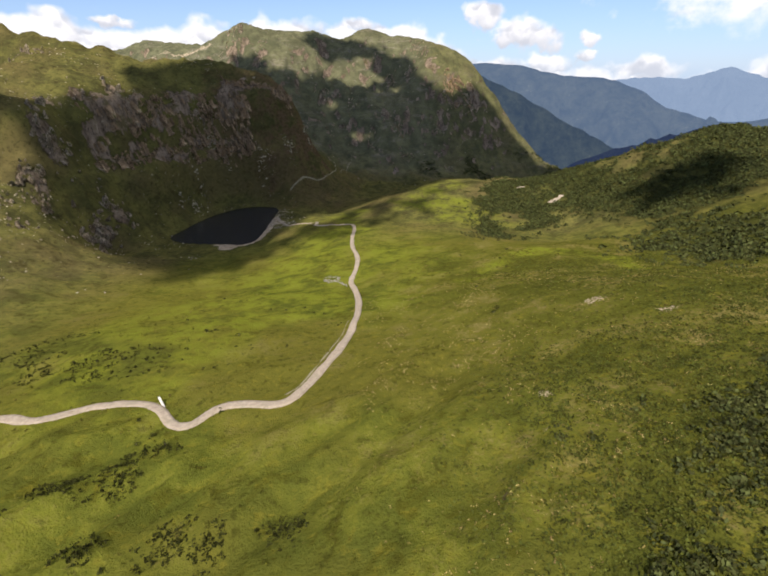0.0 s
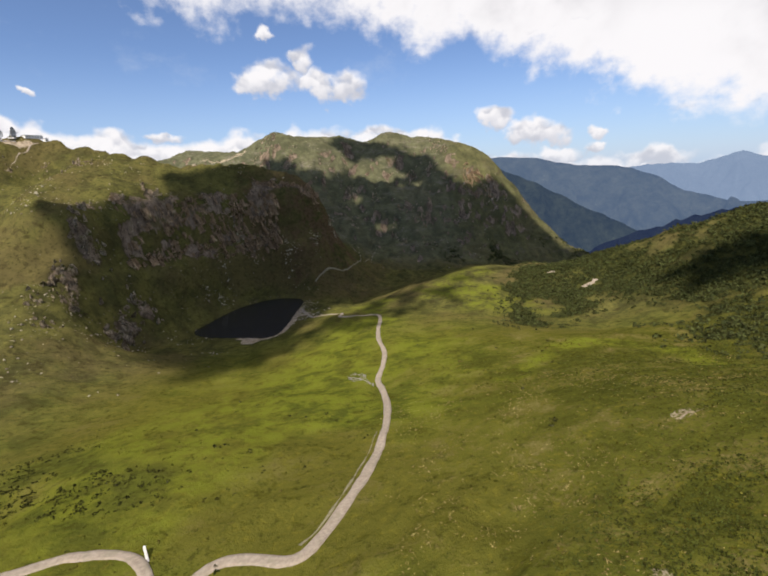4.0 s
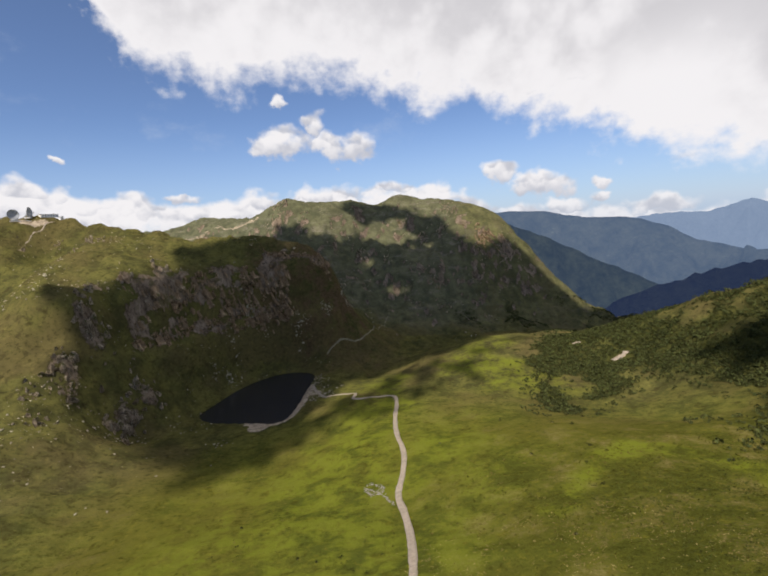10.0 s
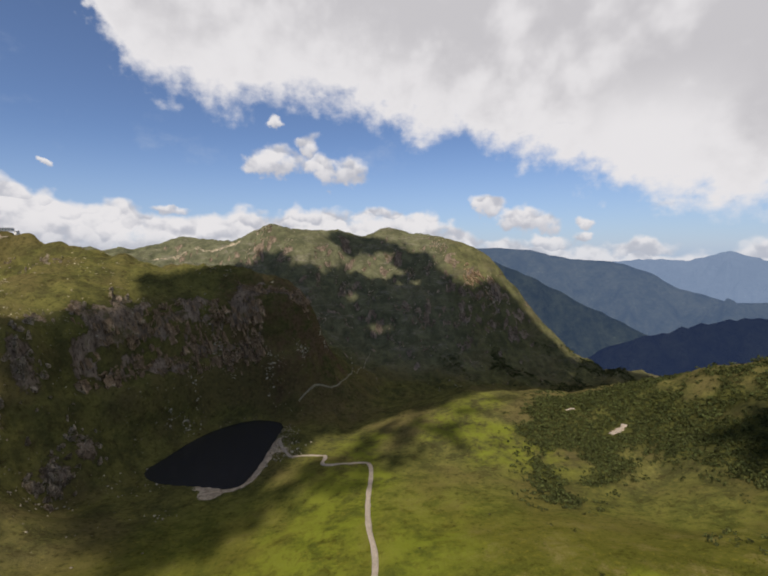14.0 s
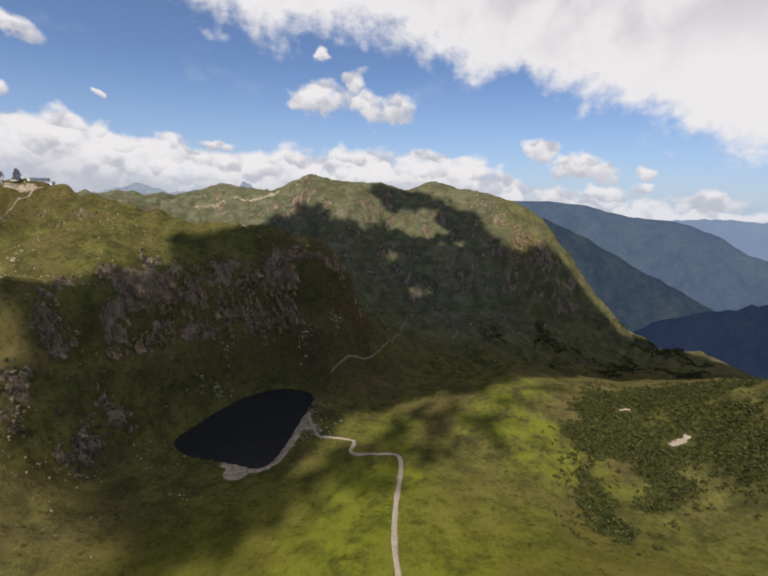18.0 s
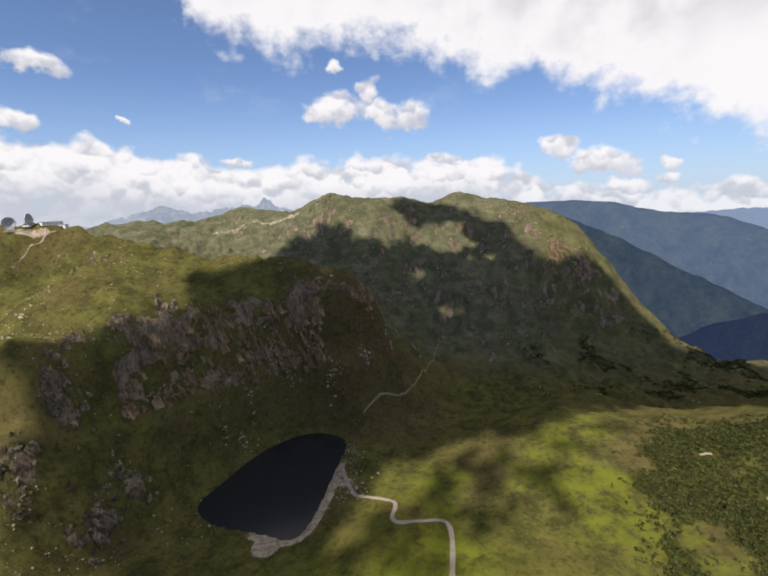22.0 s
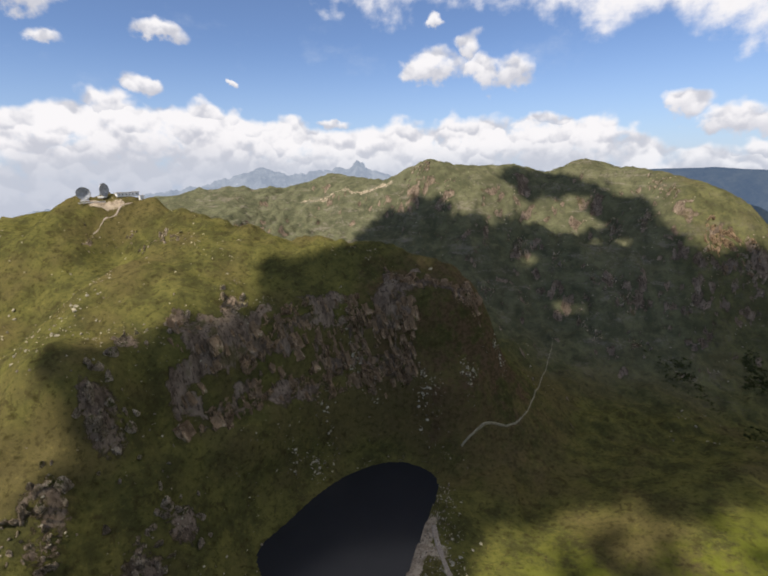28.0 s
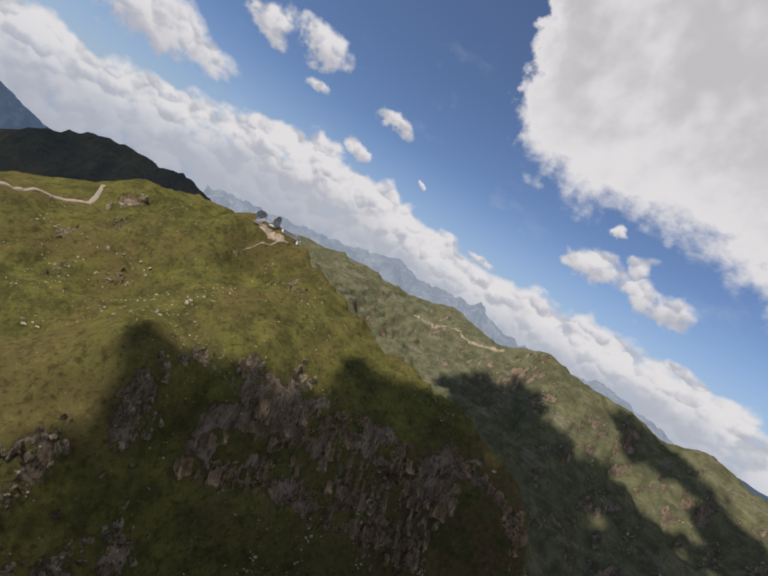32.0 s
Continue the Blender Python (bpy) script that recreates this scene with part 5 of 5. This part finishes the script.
thicket("juniper_scrub", 9000, 91, (-75, 0, 40, 115), lambda x, y: (1 - smooth(1.5, 6, np.min([np.hypot(x - a, (y - b) * 1.2) for a, b in CLUMPS], axis=0) + 3 * fractal(x, y, 5, 2, 76))), 0.35, 0.95, JUNIPER,
        "dark juniper clumps on the slope below the track", LOW_SHRUBS)
thicket("straw_tufts", 16000, 88, (10, 170, 10, 200), lambda x, y: 0.08 + 0.8 * smooth(0.1, 0.8, fractal(x, y, 11, 3, 87)), 0.18, 0.45, STRAW, "bleached tufts of straw-coloured grass", SPRIGS)
thicket("heath_tussocks", 7000, 76, (-130, 20, 20, 330), lambda x, y: 0.5 * smooth(-0.2, 0.6, fractal(x, y, 20, 3, 99)), 0.30, 0.8, TUSSOCK, "tufts of rough grass on the meadow", LOW_SHRUBS)


def single_shrub(x, y, size, k):
    """A lone shrub: a few stems under a leafy crown."""
    r = np.random.RandomState(800 + k)
    shrub = new("shrub")
    shrub.location = (x, y, float(height(x, y)))
    tagged(shrub, "dark green shrub standing alone in the meadow", "shrub", group="lone shrubs in the meadow")
    co, faces = shrub_points(820 + k, 70, 0.30)
    mesh_object("crown", (co * size).tolist(), faces, JUNIPER, shrub)
    verts, quads = [], []
    for j in range(4):
        a, reach = j * 1.6 + r.rand(), size * r.uniform(0.2, 0.45)
        b = len(verts)
        for z, w in ((-0.25, 0.06), (0.55 * size, 0.03)):
            t = (z + 0.25) / (0.55 * size + 0.25)
            for q in range(4):
                verts.append((t * reach * math.cos(a) + w * math.cos(q * 1.571), t * reach * math.sin(a) + w * math.sin(q * 1.571), z))
        quads += [(b + q, b + (q + 1) % 4, b + 4 + (q + 1) % 4, b + 4 + q) for q in range(4)]
    mesh_object("stem", verts, quads, BARK, shrub)
    return shrub


for k, (x, y, w) in enumerate([(-75, 151, 1.3), (-85, 152, 1.1), (-95, 155, 1.2), (-65, 147, 1.2), (-79, 153, 0.9), (-58, 149, 0.8), (-50, 171, 1.5), (-47, 173, 1.1), (-36, 165, 1.2), (-44, 97, 1.2),
                               (-50, 104, 1.0), (-39, 92, 1.4), (-47, 94, 1.0), (62, 137, 1.5), (60, 134, 1.0), (98, 214, 1.2), (116, 257, 1.4), (104, 238, 1.0), (128, 300, 1.6), (120, 310, 1.2),
                               (150, 330, 1.5), (86, 260, 1.0), (92, 330, 1.2), (-20, 200, 0.9), (-28, 205, 1.0), (-60, 240, 1.1), (-15, 150, 0.9), (-66, 196, 1.0), (70, 180, 0.9), (45, 300, 0.9)]):
    single_shrub(x, y, w, k)

# ---- the ruined fold beside the track ----
WALL_STONE = plain_material("fieldstone", (0.15, 0.138, 0.115), (0.34, 0.315, 0.265), 0.8, 0.95, 0, 0.6, 0.05)
STONE_MESHES = []
for k in range(6):
    co, faces = rock_points(130 + k, 1, 0.75)
    me = bpy.data.meshes.new("stone")
    me.from_pydata(co.tolist(), [], faces)
    me.materials.append(WALL_STONE)
    STONE_MESHES.append(me)
FOLD = [(-2, 270), (1, 272), (5, 268), (8, 262), (6, 258), (2, 257), (-1, 262), (-2, 268), (6, 258), (9, 250), (12, 243)]
fold = new("ruined_fold")
fold.location = (3, 263, float(height(3, 263)))
tagged(fold, "tumbled drystone sheepfold beside the track", "ruin")
r_fold = np.random.RandomState(77)
for (ax, ay), (bx_, by_) in zip(FOLD, FOLD[1:]):
    n = int(math.hypot(bx_ - ax, by_ - ay) / 0.42)
    for k in range(n):
        t = k / n
        if math.sin(3.1 * ax + 1.7 * k) > 0.55:
            continue
        for layer in range(2 if r_fold.rand() < 0.5 else 1):
            x, y = ax + (bx_ - ax) * t + r_fold.normal() * 0.6, ay + (by_ - ay) * t + r_fold.normal() * 0.6
            w = r_fold.uniform(0.28, 0.5)
            ob = new("stone", STONE_MESHES[r_fold.randint(6)])
            ob.parent = fold
            ob.matrix_basis = Matrix.Translation(-fold.location) @ Matrix.LocRotScale((x, y, float(height(x, y)) + 0.1 + 0.5 * layer), Euler((0, 0, r_fold.uniform(0, 6))), (w, w, w))


# ---- the radio station on the ridge ----
DISH_GREY = plain_material("weathered_dish", (0.26, 0.27, 0.28), (0.42, 0.43, 0.44), 0.3, 0.6, 0.2, 0.2, 0.02)
STEEL = plain_material("galvanised_steel", (0.20, 0.21, 0.22), (0.36, 0.37, 0.38), 0.6, 0.5, 0.7, 0.2, 0.01)
CONCRETE = plain_material("pale_concrete", (0.45, 0.43, 0.40), (0.66, 0.64, 0.60), 0.25, 0.9, 0, 0.3, 0.02)
WHITEWASH = plain_material("white_render", (0.66, 0.65, 0.62), (0.80, 0.79, 0.76), 0.2, 0.9, 0, 0.2, 0.01)
ROOF = plain_material("grey_roof", (0.20, 0.18, 0.16), (0.32, 0.29, 0.26), 0.4, 0.85)
DARK_GLASS = plain_material("dark_window", (0.02, 0.022, 0.025), (0.05, 0.055, 0.06), 1.0, 0.15)


def box(name, size, at, material, parent=None, bevel=0.05, turn=0.0):
    bm = bmesh.new()
    bmesh.ops.create_cube(bm, size=1.0)
    bmesh.ops.scale(bm, vec=size, verts=bm.verts)
    if bevel:
        bmesh.ops.bevel(bm, geom=bm.edges[:], offset=bevel, segments=2, affect="EDGES")
    me = bpy.data.meshes.new(name)
    bm.to_mesh(me)
    bm.free()
    me.materials.append(material)
    ob = new(name, me)
    ob.parent = parent
    ob.matrix_basis = pose(*at, 0, 0, turn)
    return ob


def tube(name, a, b, radius, material, parent):
    a, b = Vector(a), Vector(b)
    bm = bmesh.new()
    bmesh.ops.create_cone(bm, cap_ends=True, segments=8, radius1=radius, radius2=radius, depth=(b - a).length)
    bmesh.ops.transform(bm, matrix=Matrix.Translation((a + b) / 2) @ (b - a).to_track_quat("Z", "Y").to_matrix().to_4x4(), verts=bm.verts)
    me = bpy.data.meshes.new(name)
    bm.to_mesh(me)
    bm.free()
    me.materials.append(material)
    ob = new(name, me)
    ob.parent = parent
    return ob


def dish_antenna(x, y, turn, size):
    """A great fixed dish: reflector, rim, ribs behind it, mast legs and a feed arm."""
    dish = new("dish_antenna")
    dish.matrix_basis = pose(x, y, float(height(x, y)), 0, 0, turn)
    tagged(dish, "huge grey parabolic radio dish on a ridge top", "antenna", group="radio dishes on the ridge")
    radius, centre, deep = size / 2, size * 0.56, size * 0.16
    verts, faces, rings, n = [], [], 9, 36
    for side in (0.0, -0.25):
        for k in range(rings):
            r = radius * k / (rings - 1)
            for j in range(n):
                a = 2 * math.pi * j / n
                verts.append((r * math.cos(a), deep * (1 - (r / radius) ** 2) * -1 + side, centre + r * math.sin(a)))
    for s in range(2):
        o = s * rings * n
        for k in range(rings - 1):
            for j in range(n):
                q = (o + k * n + j, o + k * n + (j + 1) % n, o + (k + 1) * n + (j + 1) % n, o + (k + 1) * n + j)
                faces.append(q if s else q[::-1])
    mesh_object("reflector", verts, faces, DISH_GREY, dish, True)
    verts, faces = [], []
    for j in range(n):
        a = 2 * math.pi * j / n
        for dr, dy in ((-0.2, 0.1), (0.25, 0.1), (0.25, -0.45), (-0.2, -0.45)):
            verts.append(((radius + dr) * math.cos(a), dy, centre + (radius + dr) * math.sin(a)))
    for j in range(n):
        for q in range(4):
            faces.append((j * 4 + q, j * 4 + (q + 1) % 4, ((j + 1) % n) * 4 + (q + 1) % 4, ((j + 1) % n) * 4 + q))
    mesh_object("rim", verts, faces, STEEL, dish)
    for j in range(8):
        a = math.pi * j / 4
        tube("rib", (0, -deep - 1.2, centre), (radius * 0.96 * math.cos(a), -0.4, centre + radius * 0.96 * math.sin(a)), 0.16, STEEL, dish)
    for sx in (-1, 1):
        tube("leg", (sx * size * 0.24, -deep - 3.0, -0.6), (sx * size * 0.2, -deep * 0.6, centre + radius * 0.2), 0.28, STEEL, dish)
        tube("leg", (sx * size * 0.24, -0.5, -0.6), (sx * size * 0.2, -0.6, centre - radius * 0.5), 0.28, STEEL, dish)
        tube("brace", (sx * size * 0.24, -deep - 3.0, 0.5), (-sx * size * 0.2, -deep * 0.5, centre), 0.14, STEEL, dish)
    tube("feed_arm", (0, -0.4, centre - radius), (0, size * 0.36, centre - radius * 0.1), 0.18, STEEL, dish)
    box("feed_horn", (0.9, 1.2, 0.9), (0, size * 0.36, centre - radius * 0.05), STEEL, dish)
    box("footing", (size * 0.62, deep + 4.6, 1.6), (0, -deep * 0.5 - 1.2, 0.0), CONCRETE, dish)
    return dish


dish_antenna(-404, 605, 229, 11.5)
dish_antenna(-396, 621, 279, 12.0)


def station_block(name, x, y, turn, length, width, tall, label, windows):
    """A low rendered building with a shallow roof, a door and a row of windows."""
    house = new(name)
    house.matrix_basis = pose(x, y, float(height(x, y)) - 0.4, 0, 0, turn)
    tagged(house, label, "building")
    box("wall", (length, width, tall), (0, 0, tall / 2), WHITEWASH, house, 0.04)
    roof = box("roof", (length + 0.8, width + 0.8, 0.35), (0, 0, tall + 0.18), ROOF, house, 0.08)
    box("chimney", (0.7, 0.7, 1.2), (length * 0.3, 0, 0.7), CONCRETE, roof)
    for k in range(windows):
        w = box("window", (1.1, 0.12, 1.1), (-length / 2 + (k + 0.7) * length / (windows + 0.5), -width / 2 - 0.03, tall * 0.55), DARK_GLASS, house, 0.02)
        box("sill", (1.4, 0.3, 0.12), (0, -0.08, -0.62), CONCRETE, w, 0.02)
    door = box("door", (1.1, 0.1, 2.1), (length / 2 - 0.9, -width / 2 - 0.03, 1.35), STEEL, house, 0.02)
    box("handle", (0.12, 0.1, 0.06), (-0.38, -0.08, 0.0), STEEL, door, 0.01)
    return house


station_block("station_building", -383, 634, 62, 20, 6, 3.6, "long low white station building on the ridge", 6)
station_block("station_hut", -372, 640, 62, 4.0, 4.0, 5.5, "small white tower-like hut at the station", 1)


def parapet(x, y, turn, length, label):
    wall = new("parapet")
    wall.matrix_basis = pose(x, y, float(height(x, y)), 0, 0, turn)
    tagged(wall, label, "wall")
    n = max(2, int(length / 1.1))
    for k in range(n):
        box("block", (length / n - 0.04, 0.45, 1.0), ((k + 0.5) * length / n - length / 2, 0, 0.35), CONCRETE if n > 8 else WHITEWASH, wall, 0.04)
    box("coping", (length + 0.1, 0.6, 0.14), (0, 0, 0.92), CONCRETE, wall, 0.03)
    return wall


parapet(-47.6, 113.2, -58, 5.6, "short white wall at the bend of the track")
parapet(-398, 607, 56, 22, "long pale retaining wall below the radio dishes")
steps = ribbon("stairway", [(-375, 631, 0), (-379, 621, 0), (-380, 614, 0), (-386, 606, 0), (-385, 599, 0), (-388, 590, 0)], 0.9, GRAVEL, 0.12, 2.0, 0.7)
tagged(steps, "worn pale stepped path down from the station", "path", kind="structure")
clearing = ribbon("bare_patch", [(240, 444, 0), (245, 446, 0), (250, 445, 0), (257, 450, 0)], 3.4, GRAVEL, 0.6, 1.5, 0.6)
tagged(clearing, "pale bare patch among the alder bushes", "ground", kind="structure")
clearing2 = ribbon("bare_patch", [(222, 488, 0), (231, 488, 0)], 2.4, GRAVEL, 0.6, 1.5, 0.4)
tagged(clearing2, "small pale bare patch in the scrub", "ground", kind="structure")
